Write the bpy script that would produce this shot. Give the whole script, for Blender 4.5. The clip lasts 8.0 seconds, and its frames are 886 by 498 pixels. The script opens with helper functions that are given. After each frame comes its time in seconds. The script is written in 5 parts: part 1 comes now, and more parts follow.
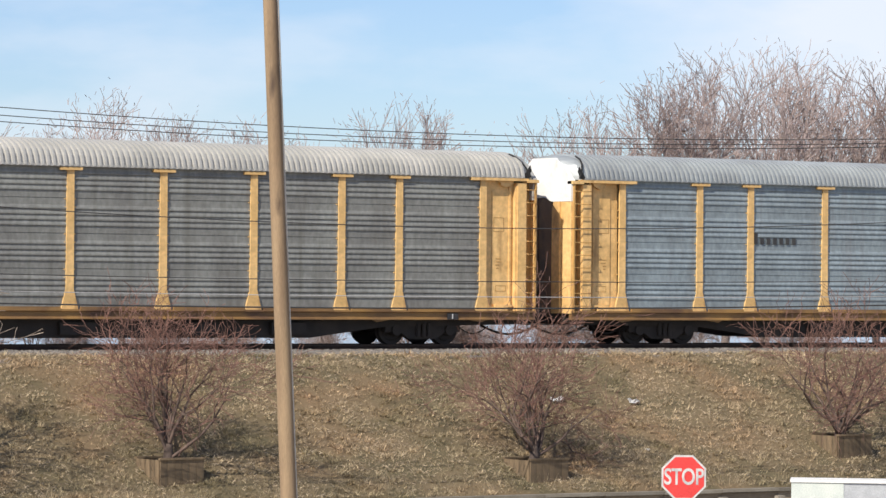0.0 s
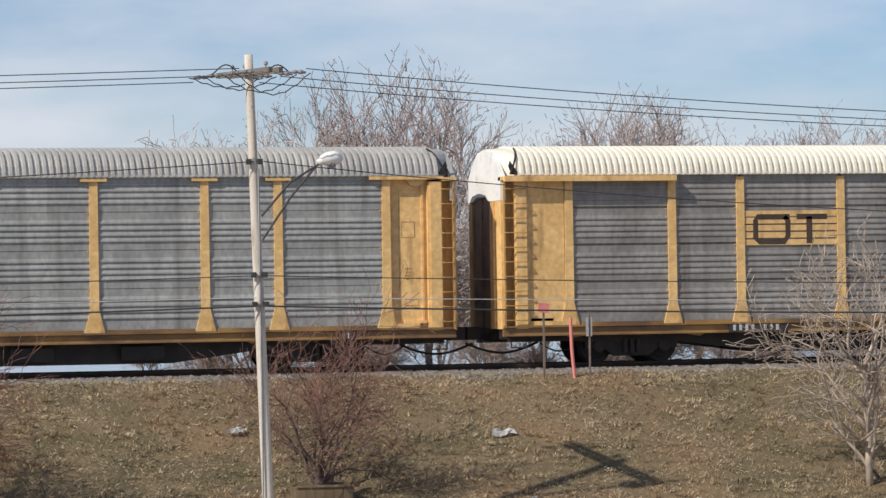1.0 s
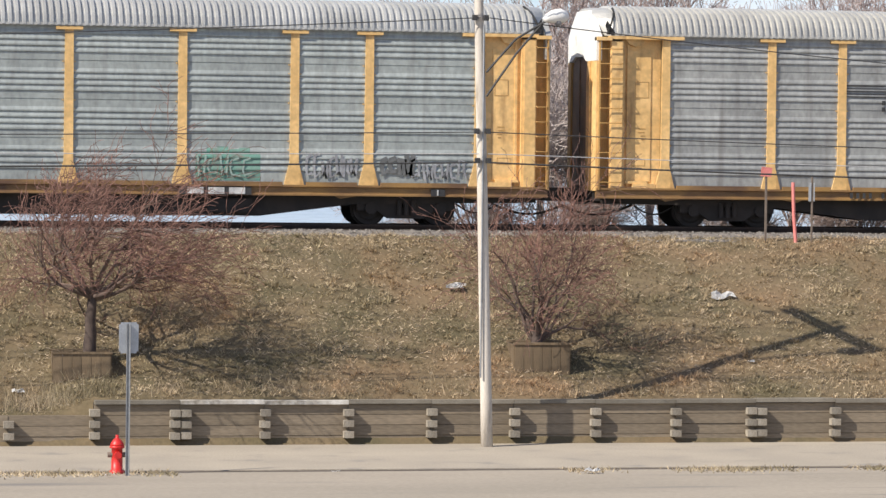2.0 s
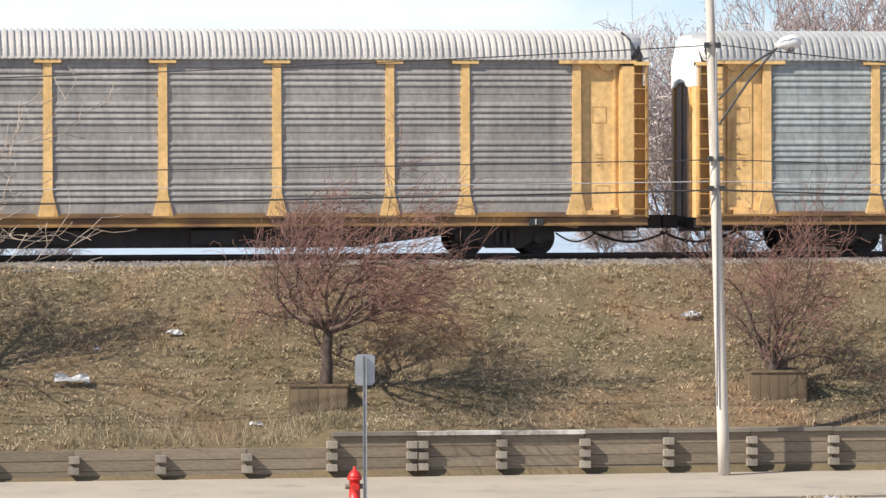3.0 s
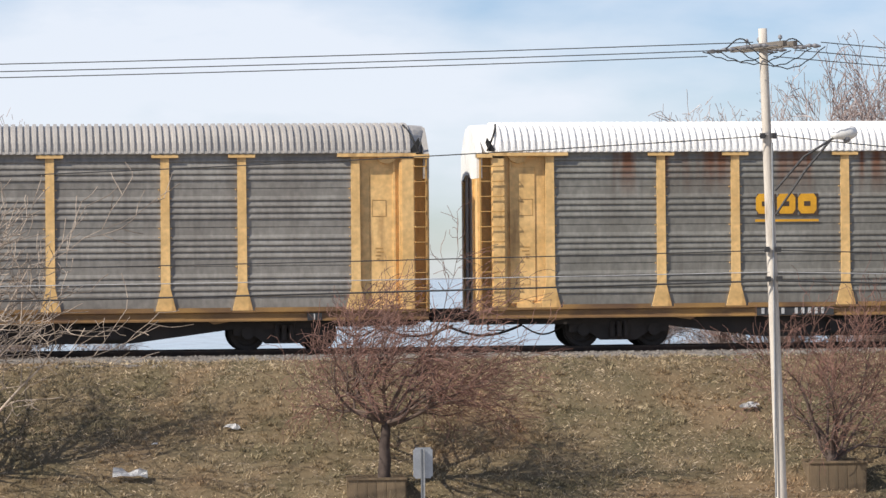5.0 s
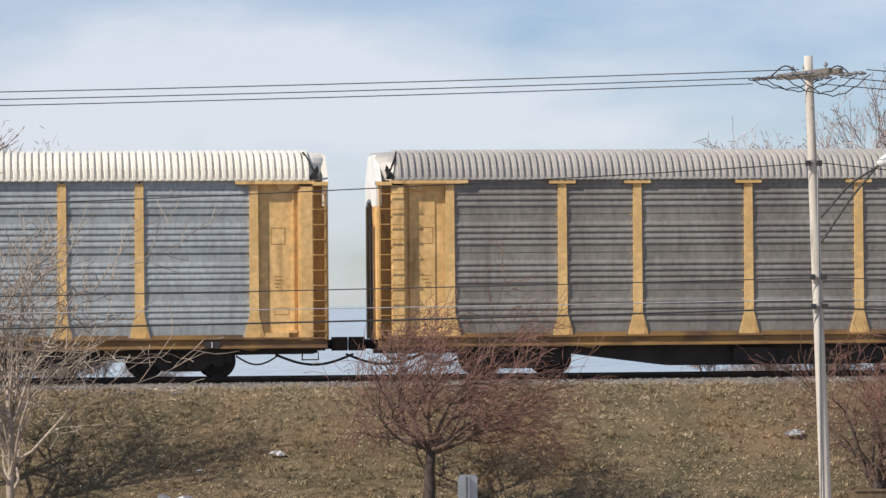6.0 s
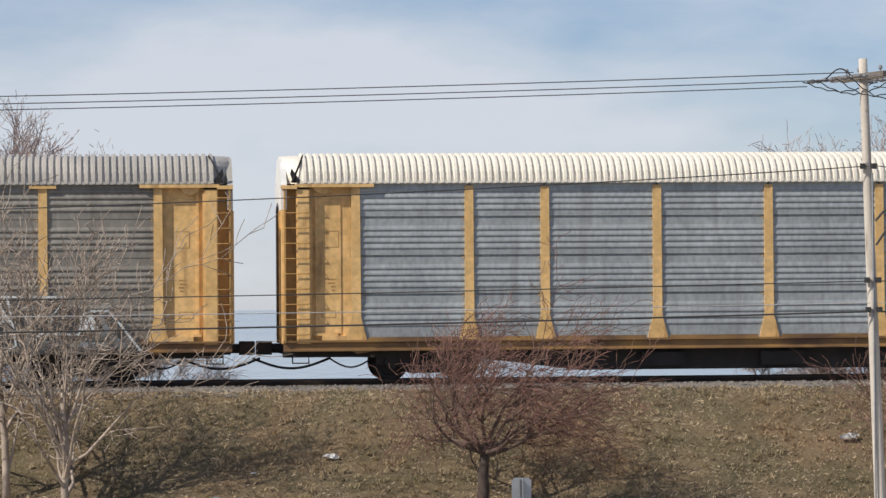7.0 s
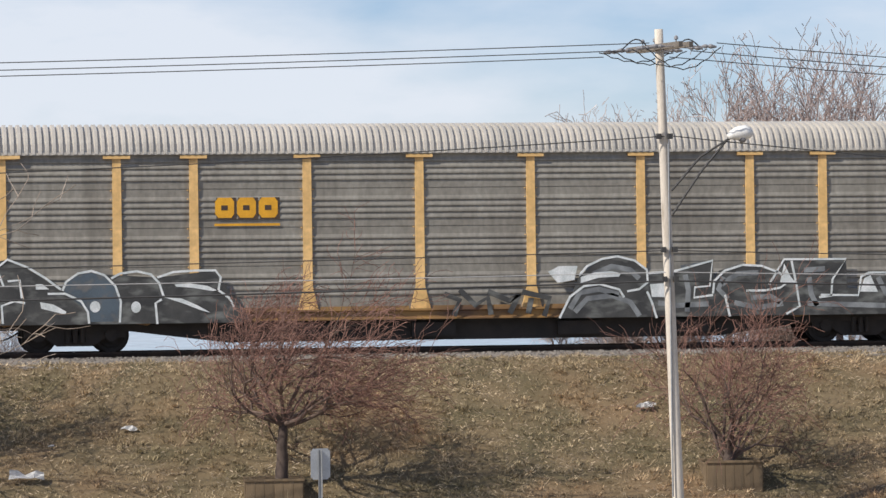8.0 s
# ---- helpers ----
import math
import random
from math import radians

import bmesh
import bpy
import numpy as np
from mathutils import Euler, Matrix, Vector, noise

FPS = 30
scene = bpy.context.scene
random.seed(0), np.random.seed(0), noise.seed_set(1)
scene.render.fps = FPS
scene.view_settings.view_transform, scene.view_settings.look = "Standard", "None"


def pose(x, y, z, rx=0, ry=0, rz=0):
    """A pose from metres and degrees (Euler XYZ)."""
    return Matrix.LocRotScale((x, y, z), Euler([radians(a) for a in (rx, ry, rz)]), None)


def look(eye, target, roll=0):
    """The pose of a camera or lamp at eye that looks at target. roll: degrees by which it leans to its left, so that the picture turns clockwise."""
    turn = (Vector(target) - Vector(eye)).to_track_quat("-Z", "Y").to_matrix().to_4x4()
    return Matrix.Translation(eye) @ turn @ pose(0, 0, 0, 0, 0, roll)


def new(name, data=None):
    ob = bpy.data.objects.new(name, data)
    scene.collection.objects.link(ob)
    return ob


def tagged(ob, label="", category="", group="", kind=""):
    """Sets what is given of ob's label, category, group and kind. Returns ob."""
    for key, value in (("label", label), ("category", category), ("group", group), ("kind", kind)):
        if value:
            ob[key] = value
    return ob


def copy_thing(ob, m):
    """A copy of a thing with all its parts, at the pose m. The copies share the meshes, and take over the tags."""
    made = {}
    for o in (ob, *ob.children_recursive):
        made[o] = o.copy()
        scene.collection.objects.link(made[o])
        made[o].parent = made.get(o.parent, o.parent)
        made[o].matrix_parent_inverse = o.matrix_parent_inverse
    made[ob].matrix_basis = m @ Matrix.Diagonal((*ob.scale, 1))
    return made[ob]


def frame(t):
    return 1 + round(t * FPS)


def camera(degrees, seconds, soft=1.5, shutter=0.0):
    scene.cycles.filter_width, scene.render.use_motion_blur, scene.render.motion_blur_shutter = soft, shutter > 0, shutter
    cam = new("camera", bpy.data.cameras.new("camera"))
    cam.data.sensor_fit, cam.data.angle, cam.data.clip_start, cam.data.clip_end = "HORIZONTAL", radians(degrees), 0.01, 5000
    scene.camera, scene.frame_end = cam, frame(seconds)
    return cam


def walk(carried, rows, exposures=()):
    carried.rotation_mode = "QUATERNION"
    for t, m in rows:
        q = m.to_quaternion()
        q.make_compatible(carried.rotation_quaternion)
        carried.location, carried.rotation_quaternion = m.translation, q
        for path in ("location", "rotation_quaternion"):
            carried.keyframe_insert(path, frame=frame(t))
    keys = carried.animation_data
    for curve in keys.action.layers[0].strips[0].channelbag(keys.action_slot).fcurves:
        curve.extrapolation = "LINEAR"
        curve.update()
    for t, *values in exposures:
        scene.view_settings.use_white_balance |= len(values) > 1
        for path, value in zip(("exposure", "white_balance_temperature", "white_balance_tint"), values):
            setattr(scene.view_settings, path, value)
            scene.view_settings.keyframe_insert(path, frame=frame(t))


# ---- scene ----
# The camera stands still on tripod height above a street and pans: seconds, turn to the right, tilt up, lean (degrees).
cam = camera(14.257, 8.0, soft=1.45)
EYE = (0.0, 0.0, 6.5)
PAN = (
(0.0, 31.170, 0.498, 0.502),
    (0.2, 26.397, 1.008, 0.712),
    (0.3, 24.041, 0.984, 0.312),
    (0.4, 21.337, 1.143, 0.085),
    (0.5, 18.948, 1.332, 0.130),
    (0.7, 16.120, 1.375, -0.574),
    (1.0, 15.447, 0.705, -0.845),
    (1.5, 13.708, 0.170, -1.013),
    (1.7, 13.404, -0.591, -0.382),
    (2.0, 11.858, -1.583, 0.680),
    (2.1, 11.396, -1.795, 1.260),
    (2.2, 10.943, -1.986, 1.205),
    (3.3, 7.493, -0.606, -0.379),
    (3.5, 7.312, -0.349, -0.508),
    (4.0, 7.690, -0.102, -0.407),
    (4.5, 7.678, 0.286, -0.426),
    (4.6, 7.615, 0.278, -0.440),
    (5.0, 7.156, 0.386, -0.521),
    (5.2, 6.994, 0.503, -0.510),
    (6.5, 6.045, 0.896, -0.431),
    (7.0, 5.559, 0.885, -0.421),
    (7.5, 4.962, 0.792, -0.378),
    (7.7, 4.844, 0.769, -0.420),
    (8.0, 8.821, 0.382, -0.654),
)


def aim(turn, tilt, lean):
    """The pose of the camera: turned right, tilted up, leaning anticlockwise."""
    return pose(*EYE) @ Euler((0, 0, radians(-turn))).to_matrix().to_4x4() @ pose(0, 0, 0, 90 + tilt) @ pose(0, 0, 0, 0, 0, lean)


EXPOSURE = ((0.0, 0.19), (0.5, 0.0), (1.0, -0.12), (1.5, 0.06), (2.0, 0.32), (2.2, 0.42), (3.3, 0.46), (3.6, 0.42), (4.0, 0.34), (4.5, 0.29), (5.2, 0.12), (6.5, -0.11), (7.0, -0.19), (7.5, -0.12), (8.0, 0.06))
walk(cam, [(t, aim(a, b, c)) for t, a, b, c in PAN], EXPOSURE)

# ---- light ----
SUN_FROM = Vector((-9.8, -4.2, 9.2)).normalized()
world = bpy.data.worlds.new("sky")
scene.world = world
world.use_nodes = True
wn, wl = world.node_tree.nodes, world.node_tree.links
wn.clear()
sky = wn.new("ShaderNodeTexSky")
sky.sky_type, sky.sun_disc = "NISHITA", False
sky.sun_elevation = math.asin(SUN_FROM.z)
sky.sun_rotation = math.atan2(SUN_FROM.x, SUN_FROM.y)
sky.altitude, sky.air_density, sky.dust_density, sky.ozone_density = 100, 0.9, 0.25, 3.5
coord = wn.new("ShaderNodeTexCoord")
stretch = wn.new("ShaderNodeMapping")
stretch.inputs["Scale"].default_value = (3.0, 3.0, 9.0)
puffs = wn.new("ShaderNodeTexNoise")
puffs.inputs["Scale"].default_value, puffs.inputs["Detail"].default_value = 1.6, 7
puffs.inputs["Roughness"].default_value = 0.52
cover = wn.new("ShaderNodeValToRGB")
cover.color_ramp.elements[0].position, cover.color_ramp.elements[1].position = 0.41, 0.60
cloud = wn.new("ShaderNodeMix")
cloud.data_type = "RGBA"
cloud.inputs[7].default_value = (8.2, 8.6, 9.4, 1)
amount = wn.new("ShaderNodeMath")
amount.operation = "MULTIPLY"
amount.inputs[1].default_value = 0.85
split = wn.new("ShaderNodeSeparateXYZ")
overhead = wn.new("ShaderNodeMapRange")
overhead.inputs["From Min"].default_value, overhead.inputs["From Max"].default_value = 0.15, 0.75
overhead.inputs["To Min"].default_value, overhead.inputs["To Max"].default_value = 1.0, 0.35
thinned = wn.new("ShaderNodeMath")
thinned.operation = "MULTIPLY"
back = wn.new("ShaderNodeBackground")
back.inputs["Strength"].default_value = 0.095
wout = wn.new("ShaderNodeOutputWorld")
wl.new(coord.outputs["Generated"], stretch.inputs["Vector"])
wl.new(stretch.outputs["Vector"], puffs.inputs["Vector"])
wl.new(puffs.outputs["Fac"], cover.inputs["Fac"])
wl.new(cover.outputs["Color"], amount.inputs[0])
wl.new(coord.outputs["Generated"], split.inputs[0])
wl.new(split.outputs["Z"], overhead.inputs["Value"])
wl.new(amount.outputs[0], thinned.inputs[0])
wl.new(overhead.outputs[0], thinned.inputs[1])
wl.new(thinned.outputs[0], cloud.inputs["Factor"])
tint = wn.new("ShaderNodeMix")
tint.data_type, tint.blend_type = "RGBA", "MULTIPLY"
tint.inputs["Factor"].default_value = 1.0
tint.inputs[7].default_value = (0.93, 0.965, 1.12, 1)
wl.new(sky.outputs["Color"], tint.inputs[6])
wl.new(tint.outputs[2], cloud.inputs[6])
wl.new(cloud.outputs[2], back.inputs["Color"])
wl.new(back.outputs["Background"], wout.inputs["Surface"])

sun = new("sun", bpy.data.lights.new("sun", "SUN"))
sun.data.energy, sun.data.angle, sun.data.color = 5.5, radians(0.5), (1.0, 0.92, 0.81)
sun.matrix_world = look(SUN_FROM * 50, (0, 0, 0))


# ---- materials ----
def material(name, a, b, scale=3.0, rough=0.7, metal=0.0, stretch=(1, 1, 1), bump=0.0, fine=40.0, low=0.35, high=0.65,
             grime=None, grime_scale=1.0, grime_stretch=(1, 1, 1), grime_low=0.5, grime_high=0.7, island=0.0, whole=0.0, own=0.0, rust=None):
    """A weathered surface: two tones in a broad noise, a fine grain over it, an optional stain, optional change from piece to piece."""
    m = bpy.data.materials.new(name)
    m.use_nodes = True
    n, l = m.node_tree.nodes, m.node_tree.links
    p = n["Principled BSDF"]
    p.inputs["Roughness"].default_value, p.inputs["Metallic"].default_value = rough, metal
    tc = n.new("ShaderNodeTexCoord")

    where = tc.outputs["Object"]
    if own:
        shift = n.new("ShaderNodeVectorMath")
        shift.operation = "MULTIPLY_ADD"
        shift.inputs[1].default_value = (own, own, 0.0)
        l.new(n.new("ShaderNodeObjectInfo").outputs["Random"], shift.inputs[0])
        l.new(tc.outputs["Object"], shift.inputs[2])
        where = shift.outputs[0]

    def noise_of(s, st, detail=5):
        mp = n.new("ShaderNodeMapping")
        mp.inputs["Scale"].default_value = st
        t = n.new("ShaderNodeTexNoise")
        t.inputs["Scale"].default_value, t.inputs["Detail"].default_value = s, detail
        l.new(where, mp.inputs["Vector"])
        l.new(mp.outputs["Vector"], t.inputs["Vector"])
        return t.outputs["Fac"]

    def span(fac, lo, hi):
        r = n.new("ShaderNodeMapRange")
        r.inputs["From Min"].default_value, r.inputs["From Max"].default_value = lo, hi
        l.new(fac, r.inputs["Value"])
        return r.outputs["Result"]

    def mixed(fac, c1, c2, mode="MIX"):
        x = n.new("ShaderNodeMix")
        x.data_type, x.blend_type = "RGBA", mode
        for sock, v in ((x.inputs["Factor"], fac), (x.inputs[6], c1), (x.inputs[7], c2)):
            if isinstance(v, tuple):
                sock.default_value = (*v, 1)
            elif isinstance(v, float):
                sock.default_value = v
            else:
                l.new(v, sock)
        return x.outputs[2]

    col = mixed(span(noise_of(scale, stretch), low, high), a, b)
    grain = noise_of(fine, stretch, 3)
    col = mixed(0.5, col, mixed(span(grain, 0.3, 0.7), (0.62, 0.62, 0.62), (1.25, 1.25, 1.25)), "MULTIPLY")
    if grime:
        col = mixed(span(noise_of(grime_scale, grime_stretch), grime_low, grime_high), col, grime)
    if rust:
        height = n.new("ShaderNodeSeparateXYZ")
        l.new(tc.outputs["Object"], height.inputs[0])
        both = n.new("ShaderNodeMath")
        both.operation = "MULTIPLY"
        l.new(span(noise_of(1.0, (1.9, 1, 0.12), 3), 0.53, 0.66), both.inputs[0])
        l.new(span(height.outputs["Z"], 3.75, 4.75), both.inputs[1])
        col = mixed(both.outputs[0], col, rust)
    if island or whole:
        src = n.new("ShaderNodeNewGeometry").outputs["Random Per Island"] if island else n.new("ShaderNodeObjectInfo").outputs["Random"]
        k = island or whole
        r = n.new("ShaderNodeMapRange")
        r.inputs["To Min"].default_value, r.inputs["To Max"].default_value = 1 - k, 1 + k
        l.new(src, r.inputs["Value"])
        h = n.new("ShaderNodeHueSaturation")
        l.new(r.outputs["Result"], h.inputs["Value"])
        l.new(col, h.inputs["Color"])
        col = h.outputs["Color"]
    l.new(col, p.inputs["Base Color"])
    if bump:
        bp = n.new("ShaderNodeBump")
        bp.inputs["Strength"].default_value, bp.inputs["Distance"].default_value = bump, 0.02
        l.new(grain, bp.inputs["Height"])
        l.new(bp.outputs["Normal"], p.inputs["Normal"])
    return m


def panel_metal(name, a, b, stain, rust=None):
    return material(name, a, b, scale=0.9, rough=0.55, metal=0.25, stretch=(1, 1, 0.6), bump=0.05, fine=9, grime=stain, grime_scale=1.6,
                    grime_stretch=(2.2, 1, 0.12), grime_low=0.54, grime_high=0.84, own=60.0, rust=rust)


RUST = (0.16, 0.065, 0.03)
M = {
    "yellow": material("yellow_paint", (0.77, 0.51, 0.22), (0.66, 0.42, 0.165), 1.2, 0.55, grime=(0.22, 0.11, 0.04), grime_scale=1.3, grime_stretch=(2, 2, 0.5), grime_low=0.58, grime_high=0.8, bump=0.03, fine=7),
    "sill": material("weathered_yellow_sill", (0.34, 0.195, 0.062), (0.20, 0.115, 0.05), 0.7, 0.65, stretch=(1, 1, 2), grime=(0.11, 0.06, 0.035), grime_scale=0.8, grime_stretch=(1, 1, 2.5), grime_low=0.44, grime_high=0.66, bump=0.08),
    # the car yellow, darkened in its colour for shade in the end recesses
    "endyellow": material("shade_toned_yellow", (0.50, 0.30, 0.10), (0.38, 0.22, 0.075), 1.0, 0.6, grime=(0.17, 0.09, 0.04), grime_scale=1.6, grime_stretch=(2, 2, 0.6), grime_low=0.55, grime_high=0.75, bump=0.05),
    "white": material("white_paint", (0.80, 0.80, 0.78), (0.70, 0.70, 0.67), 1.5, 0.5, grime=(0.45, 0.43, 0.38), grime_scale=2, grime_low=0.6, grime_high=0.8),
    "black": material("grimy_black_steel", (0.018, 0.016, 0.015), (0.035, 0.028, 0.024), 2.0, 0.75, bump=0.1),
    "hole": material("dark_opening", (0.012, 0.012, 0.013), (0.02, 0.02, 0.02), 2.0, 0.8),
    "doorbrown": material("brown_steel_door", (0.20, 0.125, 0.075), (0.13, 0.085, 0.055), 1.2, 0.6, grime=(0.05, 0.04, 0.04), grime_scale=1.5, bump=0.05),
    "ink": material("black_lettering", (0.03, 0.03, 0.032), (0.05, 0.05, 0.05), 3, 0.6),
    "brownink": material("dark_brown_lettering", (0.045, 0.03, 0.022), (0.07, 0.045, 0.03), 3, 0.6),
    "logo": material("yellow_lettering", (0.75, 0.38, 0.02), (0.6, 0.30, 0.02), 3, 0.6),
    "chalk": material("white_lettering", (0.62, 0.62, 0.60), (0.4, 0.4, 0.4), 5, 0.6),
    "teal": material("teal_spray_paint", (0.115, 0.30, 0.24), (0.15, 0.265, 0.22), 3, 0.6, grime=(0.17, 0.18, 0.16), grime_scale=4, grime_low=0.48, grime_high=0.75),
    "tealdark": material("dark_teal_spray", (0.07, 0.19, 0.16), (0.05, 0.14, 0.12), 3, 0.6),
    "tealpale": material("faint_green_spray", (0.30, 0.42, 0.37), (0.27, 0.34, 0.31), 3, 0.6),
    "spraywhite": material("white_spray_paint", (0.72, 0.75, 0.76), (0.5, 0.55, 0.56), 4, 0.6),
    "sprayblack": material("black_spray_paint", (0.032, 0.033, 0.034), (0.065, 0.066, 0.064), 2, 0.5, grime=(0.19, 0.2, 0.19), grime_scale=1.8, grime_stretch=(1, 1, 2.2), grime_low=0.5, grime_high=0.75),
    "spraygrey": material("silver_spray_paint", (0.26, 0.28, 0.29), (0.12, 0.13, 0.14), 2.5, 0.45),
    "sprayblue": material("blue_spray_paint", (0.085, 0.115, 0.145), (0.06, 0.08, 0.10), 2, 0.5, grime=(0.13, 0.13, 0.13), grime_scale=4),
    "sprayhaze": material("thin_grey_spray", (0.30, 0.31, 0.33), (0.20, 0.20, 0.21), 3.5, 0.5, grime=(0.38, 0.39, 0.41), grime_scale=3),
    "spraydim": material("thin_dark_spray", (0.15, 0.155, 0.155), (0.10, 0.105, 0.105), 4, 0.6),
    "spraypale": material("cream_spray_paint", (0.58, 0.56, 0.50), (0.42, 0.40, 0.36), 3, 0.6),
    "grass": material("dry_winter_grass", (0.160, 0.118, 0.066), (0.095, 0.078, 0.040), 0.7, 0.95, bump=0.8, fine=13, low=0.35, high=0.65, grime=(0.18, 0.12, 0.066), grime_scale=0.4, grime_low=0.5, grime_high=0.75),
    "blade": material("dry_grass_blades", (0.52, 0.415, 0.275), (0.255, 0.215, 0.125), 0.6, 0.9, fine=6, low=0.36, high=0.62, grime=(0.42, 0.285, 0.17), grime_scale=0.4, grime_low=0.5, grime_high=0.72, island=0.6),
    "straw": material("bleached_straw", (0.52, 0.42, 0.30), (0.36, 0.28, 0.19), 0.8, 0.9, fine=9, island=0.6),
    "ballast": material("grey_ballast_stone", (0.22, 0.20, 0.18), (0.13, 0.118, 0.105), 4, 0.9, bump=0.6, fine=22, island=0.4),
    "rail": material("rail_steel", (0.09, 0.06, 0.045), (0.05, 0.04, 0.035), 2, 0.6, metal=0.4),
    "tie": material("tarred_sleeper", (0.06, 0.045, 0.035), (0.09, 0.07, 0.055), 3, 0.9),
    "asphalt": material("pale_worn_asphalt", (0.345, 0.30, 0.24), (0.285, 0.25, 0.20), 0.35, 0.9, stretch=(0.3, 1.2, 1), bump=0.15, fine=30, grime=(0.18, 0.165, 0.15), grime_scale=0.8, grime_stretch=(0.12, 1.5, 1), grime_low=0.6, grime_high=0.72),
    "concrete": material("sidewalk_concrete", (0.385, 0.335, 0.265), (0.325, 0.285, 0.23), 0.5, 0.9, bump=0.15, fine=25, grime=(0.24, 0.22, 0.19), grime_scale=1.0, grime_low=0.6, grime_high=0.75),
    "plank": material("weathered_wall_plank", (0.235, 0.19, 0.135), (0.175, 0.14, 0.10), 1.0, 0.9, stretch=(0.5, 1, 3), bump=0.3, fine=12, grime=(0.33, 0.30, 0.25), grime_scale=0.9, grime_stretch=(0.6, 1, 1.2), grime_low=0.6, grime_high=0.75, whole=0.16),
    "capwhite": material("peeling_white_cap", (0.62, 0.60, 0.55), (0.40, 0.37, 0.32), 3, 0.9, bump=0.3, grime=(0.2, 0.18, 0.15), grime_scale=4, grime_low=0.55, grime_high=0.7),
    "block": material("sawn_timber_end", (0.30, 0.27, 0.22), (0.22, 0.19, 0.15), 6, 0.9, bump=0.3, fine=30, whole=0.2),
    "cap": material("dark_wall_cap", (0.15, 0.13, 0.10), (0.21, 0.19, 0.155), 1.2, 0.9, bump=0.3, whole=0.2),
    "box": material("stained_planter_board", (0.19, 0.135, 0.08), (0.12, 0.088, 0.054), 3, 0.85, stretch=(3, 3, 0.6), bump=0.3, whole=0.2),
    "limb": material("brown_grey_limbs", (0.15, 0.105, 0.085), (0.085, 0.06, 0.05), 4, 0.95, bump=0.3),
    "bark": material("dark_bark", (0.095, 0.07, 0.058), (0.055, 0.04, 0.034), 6, 0.95, bump=0.3),
    "twig": material("reddish_twigs", (0.235, 0.125, 0.098), (0.15, 0.083, 0.066), 1.2, 0.9, island=0.4),
    "paletwig": material("pale_grey_bark", (0.42, 0.35, 0.285), (0.26, 0.21, 0.17), 2, 0.9, island=0.3),
    "thicket": material("pale_thicket_twigs", (0.56, 0.49, 0.46), (0.42, 0.36, 0.34), 0.5, 0.95, island=0.3),
    # grey-brown, lightened in the colour to stand for distance haze
    "fartwig": material("hazy_grey_brown_twigs", (0.43, 0.345, 0.32), (0.31, 0.25, 0.235), 0.3, 0.95, island=0.3),
    "polegrey": material("silvered_pole_wood", (0.62, 0.57, 0.50), (0.50, 0.455, 0.395), 1.5, 0.85, stretch=(3, 3, 0.25), bump=0.2, grime=(0.27, 0.23, 0.18), grime_scale=2, grime_stretch=(3, 3, 0.4), grime_low=0.58, grime_high=0.75),
    "polebrown": material("brown_pole_wood", (0.31, 0.22, 0.13), (0.22, 0.15, 0.09), 1.5, 0.85, stretch=(3, 3, 0.2), bump=0.2, grime=(0.09, 0.06, 0.04), grime_scale=1.5, grime_stretch=(2, 2, 0.5), grime_low=0.62, grime_high=0.75),
    "arm": material("dark_arm_timber", (0.12, 0.105, 0.09), (0.18, 0.16, 0.14), 3, 0.9),
    "galv": material("galvanised_steel", (0.34, 0.35, 0.36), (0.26, 0.27, 0.28), 3, 0.5, metal=0.4),
    "wire": material("black_cable", (0.03, 0.03, 0.032), (0.045, 0.045, 0.045), 3, 0.7),
    "palewire": material("pale_cable", (0.45, 0.45, 0.45), (0.35, 0.35, 0.35), 3, 0.7),
    "porcelain": material("grey_porcelain", (0.25, 0.25, 0.26), (0.18, 0.18, 0.19), 5, 0.35),
    "lamphead": material("white_lamp_head", (0.75, 0.75, 0.73), (0.62, 0.62, 0.6), 3, 0.4),
    "signgrey": material("bare_sign_aluminium", (0.45, 0.47, 0.49), (0.37, 0.39, 0.41), 4, 0.5, metal=0.2),
    "signred": material("stop_sign_red", (0.70, 0.05, 0.045), (0.60, 0.045, 0.04), 3, 0.5),
    "red": material("hydrant_red", (0.62, 0.025, 0.02), (0.48, 0.02, 0.018), 5, 0.45),
    "pink": material("faded_red_marker", (0.72, 0.24, 0.22), (0.62, 0.20, 0.18), 4, 0.6),
    "postbrown": material("brown_steel_post", (0.14, 0.11, 0.09), (0.20, 0.16, 0.13), 4, 0.8),
    "paper": material("white_litter", (0.80, 0.80, 0.80), (0.68, 0.68, 0.67), 4, 0.8),
    "cabinet": material("pale_green_cabinet", (0.56, 0.60, 0.56), (0.48, 0.53, 0.50), 2, 0.6, grime=(0.75, 0.75, 0.72), grime_scale=2.5, grime_low=0.58, grime_high=0.64),
    "fartrunk": material("grey_far_bark", (0.20, 0.165, 0.15), (0.14, 0.115, 0.105), 1, 0.95),
    "water": material("pale_lake_water", (0.30, 0.38, 0.44), (0.36, 0.43, 0.48), 0.02, 0.25, bump=0.02, fine=0.5),
    "rubble": material("pale_rubble_wall", (0.42, 0.43, 0.43), (0.25, 0.25, 0.26), 1.2, 0.9, bump=0.3),
}


# ---- mesh helpers ----
def box(bm, x0, x1, y0, y1, z0, z1):
    v = [bm.verts.new((x, y, z)) for x in (x0, x1) for y in (y0, y1) for z in (z0, z1)]
    for f in ((0, 1, 3, 2), (4, 6, 7, 5), (0, 4, 5, 1), (2, 3, 7, 6), (0, 2, 6, 4), (1, 5, 7, 3)):
        bm.faces.new([v[i] for i in f])


